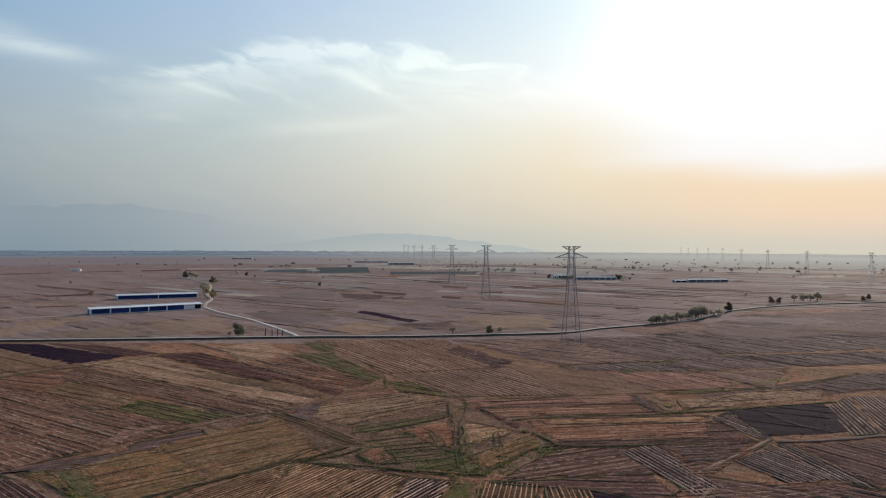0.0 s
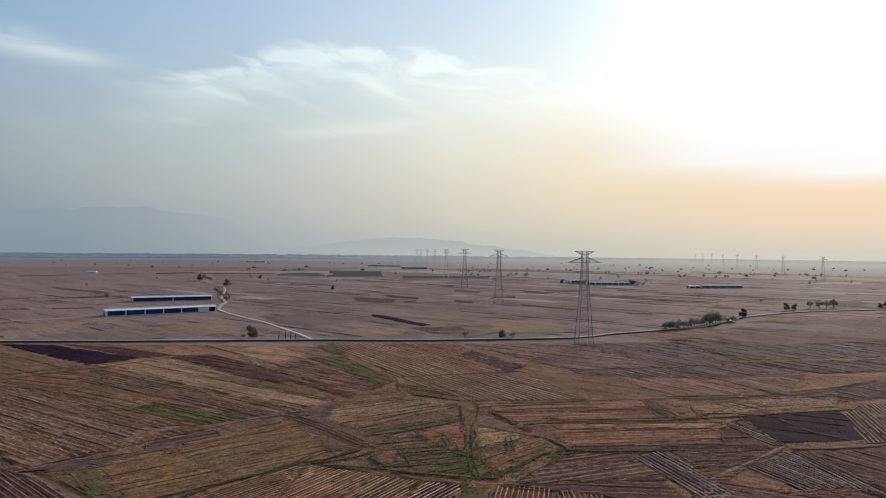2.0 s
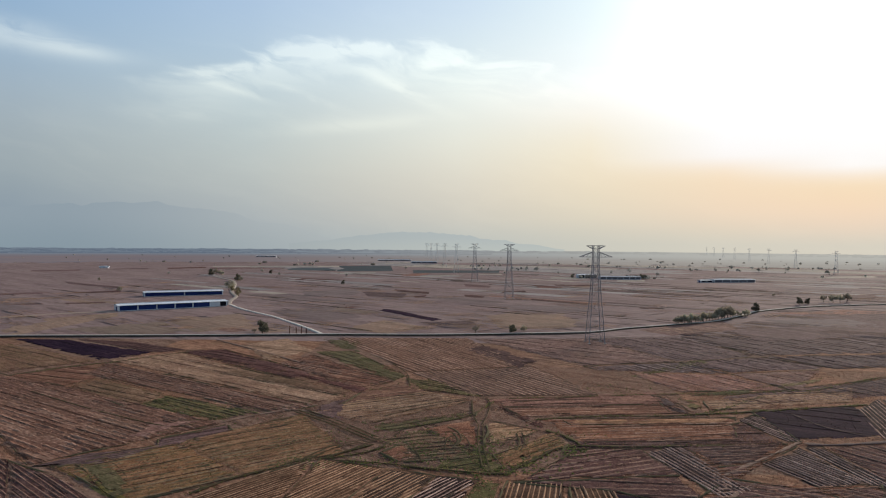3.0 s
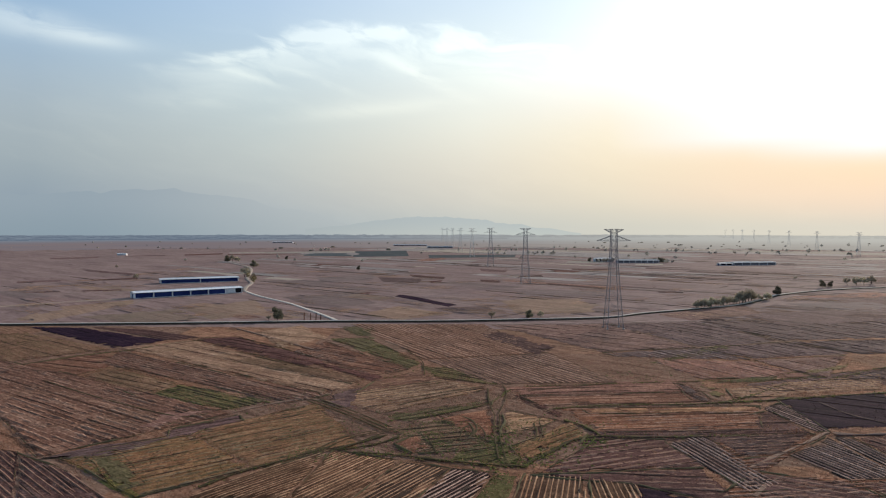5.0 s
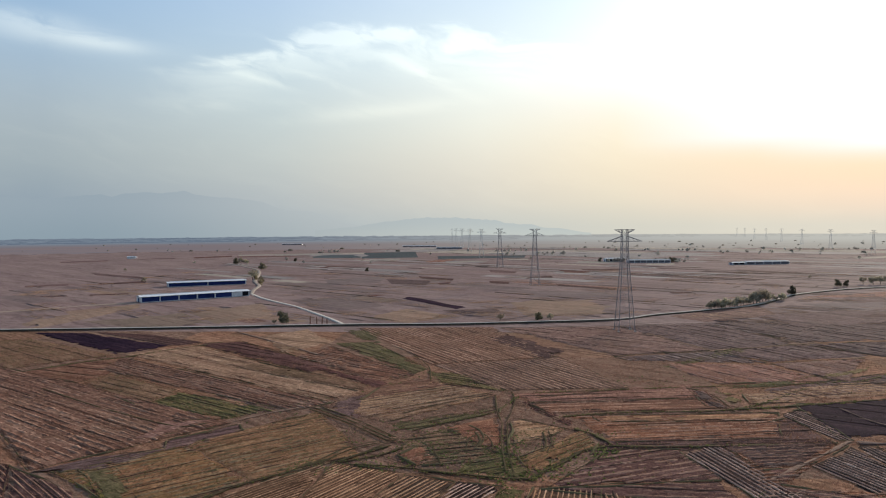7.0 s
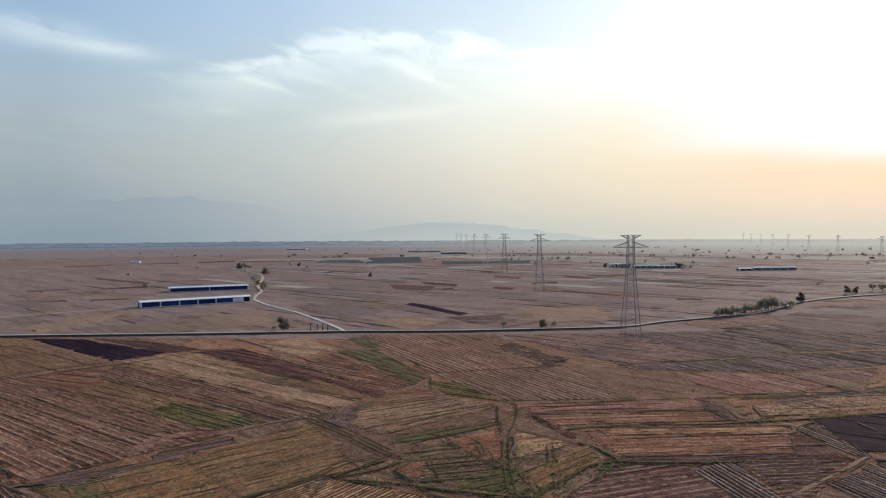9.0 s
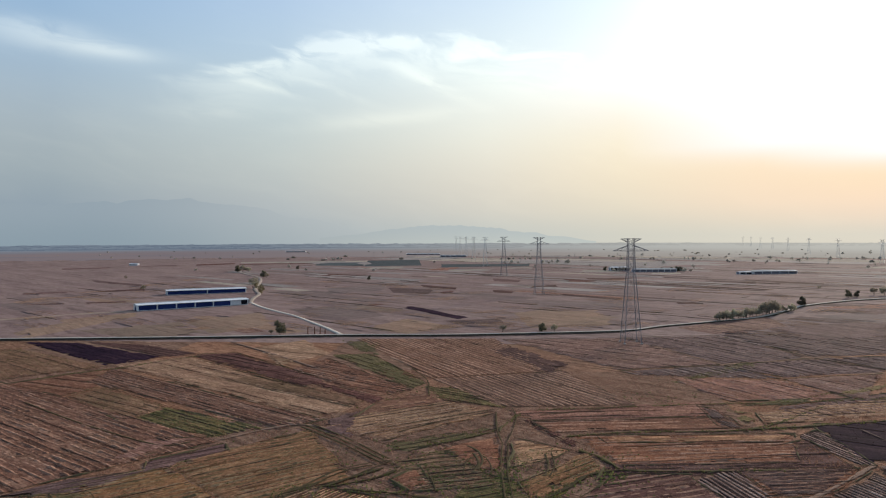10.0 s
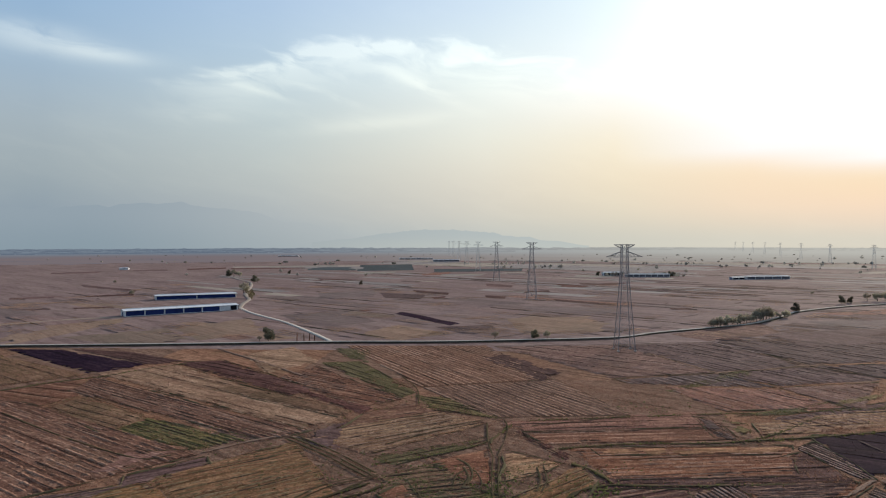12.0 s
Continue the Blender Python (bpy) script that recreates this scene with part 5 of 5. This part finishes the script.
def pylon(steel, label):
    """A lattice tower: four bent legs, bracing panel by panel, an upper and a lower crossarm."""
    root = tagged(new("pylon"), label, "pylon", "pylons of the power line")
    levels = [(0, 3.9), (7.5, 3.4), (14, 2.95), (20, 2.5), (25.5, 2.12), (30, 1.85), (34, 1.66), (37.5, 1.52), (41, 1.42), (44.3, 1.36), (48, 1.3)]

    def corner(k, i):
        z, w = levels[i]
        return Vector((w * (1, -1, -1, 1)[k], w * (1, 1, -1, -1)[k], z))

    for k in range(4):
        bm = bmesh.new()
        tube(bm, [corner(k, i) - Vector((0, 0, 0.1)) for i in range(len(levels))], [0.17] * 6 + [0.15] * 5, 4)
        part("leg", bm, steel, root)
        bm = bmesh.new()
        box(bm, *corner(k, 0).xy, 0.25, 1.0, 1.0, 0.6, bevel=0.08)
        part("footing", bm, M["concrete"], root, "pale concrete footing")
    for i in range(len(levels) - 1):
        bm = bmesh.new()
        for k in range(4):
            l = (k + 1) % 4
            bar(bm, corner(k, i), corner(l, i + 1), 0.08 if i < 5 else 0.13)
            bar(bm, corner(l, i), corner(k, i + 1), 0.08 if i < 5 else 0.13)
            if i:
                bar(bm, corner(k, i), corner(l, i), 0.08)
            if i < 3:
                a, b = (corner(k, i) + corner(l, i + 1)) / 2, corner(k, i).lerp(corner(k, i + 1), 0.5)
                bar(bm, a, b, 0.1)
        tagged(part("bracing", bm, steel, root), kind="stuff")
    for reach, z0, z1, zt in ((4.8, 46.3, 48.0, 47.9), (8.3, 42.3, 44.8, 42.4)):
        for s in (-1, 1):
            bm = bmesh.new()
            tip = Vector((s * reach, 0, zt))
            for y in (-1.35, 1.35):
                low, top = Vector((s * 1.35, y, z0)), Vector((s * 1.35, y, z1))
                bar(bm, low, tip, 0.2)
                bar(bm, top, tip, 0.2)
                for f in (0.25, 0.5, 0.75):
                    bar(bm, low.lerp(tip, f), top.lerp(tip, f - 0.2), 0.11)
            for f in (0.2, 0.45, 0.7):
                bar(bm, Vector((s * 1.35, -1.35, z0)).lerp(tip, f), Vector((s * 1.35, 1.35, z0)).lerp(tip, f + 0.15), 0.1)
            tagged(part("crossarm", bm, steel, root), kind="stuff")
    bm = bmesh.new()
    for a, b in (((-1.35, -1.35), (1.35, -1.35)), ((-1.35, 1.35), (1.35, 1.35)), ((-1.35, -1.35), (-1.35, 1.35)), ((1.35, -1.35), (1.35, 1.35))):
        for z in (48.0, 42.3):
            bar(bm, (*a, z), (*b, z), 0.2)
    tagged(part("cross_frame", bm, steel, root), kind="stuff")
    return root


TOWER = pylon(M["steel"], "grey steel lattice power pylon with two crossarms standing in the fields")
TOWER.matrix_basis = pose(64.6, 356, 0, 0, 0, 6) @ Matrix.Scale(1.015, 4)
for k in (1, 2):
    copy_thing(TOWER, pose(66.3 - 26.8 * k, 365 + 272 * k, 0, 0, 0, 6))
# the far pylons wear the paler steel in place of haze
FAR_TOWER = pylon(M["hazed_steel"], "steel lattice pylon far out on the plain, paled for haze")
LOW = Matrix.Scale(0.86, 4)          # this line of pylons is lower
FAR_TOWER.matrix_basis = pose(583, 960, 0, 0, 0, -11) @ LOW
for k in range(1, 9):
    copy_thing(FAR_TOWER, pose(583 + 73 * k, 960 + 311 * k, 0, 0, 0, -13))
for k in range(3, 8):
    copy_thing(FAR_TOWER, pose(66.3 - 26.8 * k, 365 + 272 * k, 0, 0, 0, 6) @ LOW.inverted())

# ---- poultry sheds ----


def shed(x, y, heading, long, deep, high, bays, label, end_room=True, sheet="curtain", sheet_label="dark blue side curtain"):
    """A long low shed: x, y is its near left corner; heading: the way of its long side."""
    root = tagged(new("poultry_shed"), label, "shed", "poultry sheds")
    root.matrix_basis = pose(x, y, 0, 0, 0, heading)
    bm = bmesh.new()
    box(bm, long / 2, deep / 2, 0.15, long, deep, 0.3)
    part("plinth", bm, M["white"], root, "white low wall at the foot")
    step = long / bays
    for side in (0, 1):
        for k in range(bays):
            bm = bmesh.new()
            x0, x1 = k * step + 0.45, (k + 1) * step - 0.45
            folds = int((x1 - x0) / 0.5)
            yy = 0.25 if side == 0 else deep - 0.25
            pts = [(x0 + (x1 - x0) * i / folds, yy + 0.07 * (i % 2) * (1 if side == 0 else -1)) for i in range(folds + 1)]
            for (ax, ay), (bx, by) in zip(pts, pts[1:]):
                v = [bm.verts.new(p) for p in ((ax, ay, 0.3), (bx, by, 0.3), (bx, by, high - 0.1), (ax, ay, high - 0.1))]
                bm.faces.new(v)
            if not (end_room and k >= bays - 1 and side == 0):
                part("curtain", bm, M[sheet], root, sheet_label)
            else:
                bm.free()
        for k in range(bays + 1):
            bm = bmesh.new()
            box(bm, min(max(k * step, 0.35), long - 0.35), 0.2 if side == 0 else deep - 0.2, high / 2, 0.8, 0.5, high, bevel=0.04)
            part("pillar", bm, M["white"], root)
    rise = deep * 0.055
    for s in (0, 1):
        bm = bmesh.new()
        xx = 0.12 if s == 0 else long - 0.12
        prof = [(0.1, 0.0), (deep - 0.1, 0.0), (deep - 0.1, high), (deep / 2, high + rise - 0.15), (0.1, high)]
        a = [bm.verts.new((xx - 0.12, p, q)) for p, q in prof]
        b = [bm.verts.new((xx + 0.12, p, q)) for p, q in prof]
        bm.faces.new(a[::-1])
        bm.faces.new(b)
        for i in range(5):
            bm.faces.new((a[i], a[(i + 1) % 5], b[(i + 1) % 5], b[i]))
        part("end_wall", bm, M["white"], root)
        bm = bmesh.new()
        box(bm, xx + (-0.14 if s == 0 else 0.14), deep / 2, 1.4, 0.06, 3.0, 2.8, bevel=0.02)
        part("door", bm, M["curtain"], root, "blue sheet door")
    for s in (0, 1):
        bm = bmesh.new()
        n = int(long / 1.0)
        y0, y1 = (-0.6, deep / 2) if s == 0 else (deep + 0.6, deep / 2)
        z0, z1 = high - 0.05, high + rise
        rows = []
        for i in range(n + 1):
            xx = -0.7 + (long + 1.4) * i / n
            up = 0.05 * (i % 2)
            rows.append([bm.verts.new((xx, y0, z0 + up)), bm.verts.new((xx, (y0 + y1) / 2, (z0 + z1) / 2 + up)), bm.verts.new((xx, y1, z1 + up)), bm.verts.new((xx, y0, z0 - 0.28))])
        for a, b in zip(rows, rows[1:]):
            bm.faces.new((a[0], b[0], b[1], a[1]))
            bm.faces.new((a[1], b[1], b[2], a[2]))
            bm.faces.new((a[3], b[3], b[0], a[0]))
        part("roof", bm, M["roof_dull" if sheet == "grey_sheet" else "roof"], root, "dull pale roof sheet" if sheet == "grey_sheet" else "white corrugated roof sheet")
    bm = bmesh.new()
    box(bm, long / 2, deep / 2, high + rise + 0.1, long - 4, 1.2, 0.35, bevel=0.05)
    part("ridge_vent", bm, M["roof_dull" if sheet == "grey_sheet" else "roof"], root)
    if end_room:
        bm = bmesh.new()
        box(bm, long - step * 0.7, 0.12, high / 2 + 0.1, step * 0.56, 0.5, high - 0.3, bevel=0.04)
        part("room_wall", bm, M["white"], root, "white wall of the end room")
        # solid black box in place of the shaded doorway
        bm = bmesh.new()
        box(bm, long - step * 0.21, 0.22, high / 2 + 0.1, step * 0.36, 0.3, high - 0.5)
        part("doorway", bm, M["black"], root, "black panel painting the doorway's shade")
    return root


shed(-240, 484, 39.5, 77, 12, 4.0, 6, "long white-roofed poultry shed with dark blue side curtains")
shed(-280.5, 612, 30, 67, 12, 3.7, 2, "long white-roofed poultry shed standing behind another", False)
shed(331, 950, 12, 60, 13, 3.8, 5, "far long pale-roofed shed on the plain", False, "grey_sheet", "dull grey side sheet")
shed(312, 945, 12, 17, 9, 3.0, 2, "low dark annex beside a far long shed", False, "black", "black side sheet")
shed(191, 1003, 4, 58, 13, 3.8, 7, "far long pale-roofed shed on the plain", False, "grey_sheet", "dull grey side sheet")
shed(-229, 1860, 4, 88, 12, 4.0, 6, "far long pale shed at the edge of the plain", False, "grey_sheet", "dull grey side sheet")
shed(-128, 1700, 3, 62, 12, 4.0, 5, "far long pale shed at the edge of the plain", False, "grey_sheet", "dull grey side sheet")
shed(-650, 2190, 8, 62, 12, 4.0, 5, "far dark shed at the edge of the plain", False, "grey_sheet", "dull grey side sheet")
shed(-640, 1222, 10, 15, 8, 3.2, 3, "small white farm building alone on the plain", False, "white", "white wall panel")
shed(166, 1042, 6, 28, 12, 4.6, 3, "far short dark shed beside a grove", False, "black", "black side sheet")

# ---- trees ----


def tree(seed, label, leaf="leaf", spread=1.0, count=900, gaps=0.35):
    """A tree one unit of about 8 m high: tapered trunk, limbs, a crown of many small leaves in uneven clumps."""
    rng = random.Random(seed)
    root = tagged(new("tree"), label, "tree", "trees on the plain")
    bm = bmesh.new()
    top = Vector((rng.uniform(-0.4, 0.4), rng.uniform(-0.4, 0.4), 4.2))
    tube(bm, [(0, 0, -0.1), (0.05, 0, 1.0), top * 0.55, top], [0.26, 0.20, 0.15, 0.06])
    tips = [top + Vector((0, 0, 1.2))]
    for k in range(9):
        a = math.tau * k / 9 + rng.uniform(-0.3, 0.3)
        s = top * rng.uniform(0.25, 0.85)
        e = s + Vector((math.cos(a) * 2.3 * spread, math.sin(a) * 2.3 * spread, rng.uniform(-0.2, 2.2)))
        tube(bm, [s, s.lerp(e, 0.5) + Vector((0, 0, 0.25)), e], [0.09, 0.06, 0.025], 5)
        tips.append(e)
    part("trunk", bm, M["bark"], root)
    verts, faces = [], []
    clumps = [(t + Vector((rng.uniform(-0.6, 0.6), rng.uniform(-0.6, 0.6), rng.uniform(-0.3, 0.7))), rng.uniform(0.9, 1.6)) for t in tips for _ in range(2) if rng.random() > gaps * 0.5]
    for _ in range(count):
        c, r = rng.choice(clumps)
        d = Vector((rng.gauss(0, 1), rng.gauss(0, 1), rng.gauss(0, 0.8))).normalized() * r * rng.uniform(0.45, 1.05)
        p, s = c + d, rng.uniform(0.22, 0.48)
        u = Vector((rng.gauss(0, 1), rng.gauss(0, 1), rng.gauss(0, 1))).normalized()
        v = u.orthogonal().normalized()
        o = len(verts)
        verts += [p + u * s, p + v * s * 0.6, p - u * s, p - v * s * 0.6]
        faces.append((o, o + 1, o + 2, o + 3))
    crown = mesh("crown", verts, faces, M[leaf])
    crown.parent = root
    return root


def place(proto, x, y, size, turn=0.0, label="", first=False):
    m = Matrix.Translation((x, y, 0)) @ Matrix.Rotation(turn, 4, "Z") @ Matrix.Scale(size / proto.scale.x, 4)
    if first:
        proto.matrix_basis = m
        return proto
    t = copy_thing(proto, m)
    if label:
        tagged(t, label)
    return t


BROAD = tree(21, "dark round-crowned tree beside the country road", count=1700, spread=0.72)
OPEN = tree(22, "small open-crowned olive-grey tree on the plain", "leaf_light", count=760, spread=1.0)
# tree for the far plain, its haze painted into the leaf colour
HAZED_TREE = tree(25, "grey-green tree far out on the plain, leaves paled for haze", "leaf_hazed", count=800, spread=0.9)
DRY = tree(23, "thin dry tree with brownish leaves beside the farm road", "leaf_dry", 0.6, 500)
TALL = tree(24, "tall loose-crowned tree beside the road", "leaf_light", count=1000, spread=0.8)
place(BROAD, -108.4, 376.5, 1.0, 0.3, first=True)
place(HAZED_TREE, -330, 1462, 0.9, 0.3, first=True)
place(OPEN, -113, 376, 0.4, 1.3, first=True)
place(OPEN, 5.5, 390, 0.6, 1.0, "small olive tree beside the country road")
place(BROAD, 26, 392, 0.68, 2.0, "low wide dark tree beside the country road")
place(OPEN, 32.5, 393, 0.6, 3.0, "thin brownish tree beside the country road")
# the row along the bend of the road
for x, y, s, p in ((130, 441, 0.9, OPEN), (132, 444, 1.15, TALL), (134, 443, 1.0, OPEN), (136.5, 446, 1.2, OPEN), (139, 447, 0.9, TALL), (142, 449, 1.25, OPEN), (145, 451, 1.05, OPEN), (147.5, 454, 0.8, OPEN), (150, 457, 0.9, TALL),
                   (153, 460, 1.2, OPEN), (155.5, 462, 1.05, OPEN), (159, 467, 1.2, TALL), (161.5, 468, 0.9, OPEN), (165, 472, 0.8, OPEN), (168, 475, 1.25, OPEN), (171, 478, 1.6, TALL), (174, 481, 1.75, OPEN), (177, 484, 1.7, TALL), (180, 487, 1.4, OPEN),
                   (183, 490, 0.8, OPEN), (188, 496, 0.85, OPEN), (191, 499, 0.6, TALL), (195, 500, 1.05, TALL), (198, 503, 0.7, OPEN),
                   (217, 536, 1.0, BROAD), (281, 604, 1.0, BROAD), (290, 609, 0.8, BROAD), (316, 634, 1.2, OPEN), (322, 630, 1.5, TALL), (328, 630, 1.35, OPEN), (336, 634, 1.5, OPEN), (345, 650, 1.2, OPEN), (381, 640, 0.75, BROAD), (398, 660, 0.75, BROAD)):
    place(p, x, y, s * (0.78 if p is not BROAD else 0.95), x * 1.7)
place(TALL, 301, 700, 0.5, 0.4, first=True)
# along the farm road behind the sheds
place(DRY, -208.7, 645, 1.2, 0.0, first=True)
for x, y, s, p in ((-205, 634, 0.9, DRY), (-236, 702, 1.5, OPEN), (-231, 694, 1.1, OPEN), (-228, 688, 0.9, DRY), (-281, 869, 1.25, BROAD), (-275, 862, 0.9, OPEN), (-353, 996, 1.5, OPEN), (-361, 998, 1.4, BROAD), (-346, 1000, 1.2, TALL),
                   (-142, 823, 0.75, BROAD), (-297, 1077, 0.85, BROAD), (-326, 660, 0.8, OPEN), (-440, 840, 0.6, OPEN)):
    place(p, x, y, s, x * 1.3)
for x, y, s in ((251, 1012, 1.1), (257, 1016, 1.0), (246, 1020, 0.9), (232, 1024, 0.8), (157, 1036, 0.9)):      # beside the far sheds
    place(BROAD, x, y, s, x * 1.1, "dark tree beside the far sheds")
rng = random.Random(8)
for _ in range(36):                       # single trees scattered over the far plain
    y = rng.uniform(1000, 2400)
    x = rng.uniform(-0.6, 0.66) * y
    place(HAZED_TREE, x, y, rng.uniform(0.5, 1.0), rng.uniform(0, 6))
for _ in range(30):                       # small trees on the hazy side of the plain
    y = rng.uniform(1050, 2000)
    place(HAZED_TREE, rng.uniform(0.05, 0.66) * y, y, rng.uniform(0.5, 1.3), rng.uniform(0, 6))
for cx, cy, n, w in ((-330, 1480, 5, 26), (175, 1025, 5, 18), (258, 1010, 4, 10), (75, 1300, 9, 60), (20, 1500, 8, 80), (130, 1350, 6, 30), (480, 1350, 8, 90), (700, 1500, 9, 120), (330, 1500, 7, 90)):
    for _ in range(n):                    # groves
        place(HAZED_TREE, cx + rng.uniform(-w, w), cy + rng.uniform(-12, 12), rng.uniform(0.6, 1.1), rng.uniform(0, 6))

# ---- posts of an unfinished gate by the junction ----


def post(x, y, high, lean):
    bm = bmesh.new()
    tube(bm, [(0, 0, -0.1), (lean * 0.5, 0, high * 0.6), (lean, 0, high)], [0.28, 0.24, 0.2], 6)
    root = part("gate_post", bm, M["post"], None)
    root.location = (x, y, 0)
    return tagged(root, "rust-brown bare post beside the road", "post", "posts by the junction")


for x, y, h, l in ((-94.5, 379, 4.0, 0.1), (-91.0, 379.4, 3.6, -0.1), (-88.2, 379.2, 3.8, 0.2), (-85.6, 379.5, 3.0, 0.0)):
    post(x, y, h, l)

# ---- tufts on plots and bunds ----


def scatter(kinds, density, seed, reach=270):
    rng = random.Random(seed)
    out = []
    bare = [(q, min(p[0] for p in q), max(p[0] for p in q)) for q, kind in FIELDS if kind in ("dark", "furrowed", "ridged") and kind not in kinds]
    for q, kind in FIELDS:
        if kind not in kinds or min(p[1] for p in q) > reach:
            continue
        x0, x1, y0, y1 = min(p[0] for p in q), max(p[0] for p in q), min(p[1] for p in q), max(p[1] for p in q)
        for _ in range(int((x1 - x0) * (y1 - y0) * density)):
            x, y = rng.uniform(x0, x1), rng.uniform(y0, y1)
            if inside(q, x, y) and not any(x0_ < x < x1_ and inside(b, x, y) for b, x0_, x1_ in bare) and noise.noise((x * 0.07, y * 0.07, seed)) > rng.uniform(-0.55, 0.35):
                out.append((x, y))
    return out


def along_bunds(density, seed):
    rng = random.Random(seed)
    out = []
    for pts, wide in BUNDS:
        line = smooth_line([(*q, 0.0) for q in pts], 1.0)
        for p in line:
            for _ in range(max(1, int(density * wide))):
                if wobble(p.x, p.y, 0.15, 6.0) > rng.uniform(-0.6, 0.3):
                    out.append((p.x + rng.gauss(0, 0.5 * wide), p.y + rng.gauss(0, 0.5 * wide)))
    return out


tufts("weeds", scatter(("olive", "green"), 0.45, 1) + scatter(("lush",), 2.2, 5, 330), 0.10, 0.32, M["grass"], "green weeds growing through the stubble", 3)
tufts("stubble", scatter(("tan", "mauve", "grey", "olive", "mixed"), 1.5, 2), 0.08, 0.26, M["straw"], "short pale rice stubble on the plots", 3)
tufts("dry_stubble", scatter(("red", "mauve", "tan", "olive", "mixed", "striped"), 0.9, 3), 0.08, 0.26, M["rust"], "reddish brown dry stubble on the plots", 3)
tufts("charred_stubble", scatter(("dark", "grey"), 0.8, 4), 0.08, 0.24, M["char"], "charred stubble on the burnt plots", 3)
tufts("bund_grass", along_bunds(2.5, 9), 0.12, 0.45, M["bund_grass"], "rank grass and weeds along the bunds", 4)


def clump_spots(seed):
    """Where scrub stands: thick round the meeting of the tracks, thin along the far bunds."""
    rng = random.Random(seed)
    out = []
    for cx, cy, rx, ry, n in ((-8, 172, 26, 16, 520), (10, 166, 14, 14, 340), (6, 152, 6, 5, 160), (26, 174, 5, 8, 140), (-33, 158, 9, 4, 70), (22, 182, 14, 7, 120), (-20, 240, 18, 12, 60), (-62, 205, 26, 10, 70), (70, 240, 40, 10, 70)):
        for _ in range(n):
            x, y = rng.gauss(cx, rx * 0.6), rng.gauss(cy, ry * 0.6)
            if wobble(x, y, 0.13, 5.0) > rng.uniform(-0.3, 0.35):
                out.append((x, y))
    return out


tufts("scrub", clump_spots(12) + clump_spots(13), 0.10, 0.36, M["scrub"], "dark green scrub and weeds between the plots", 7)
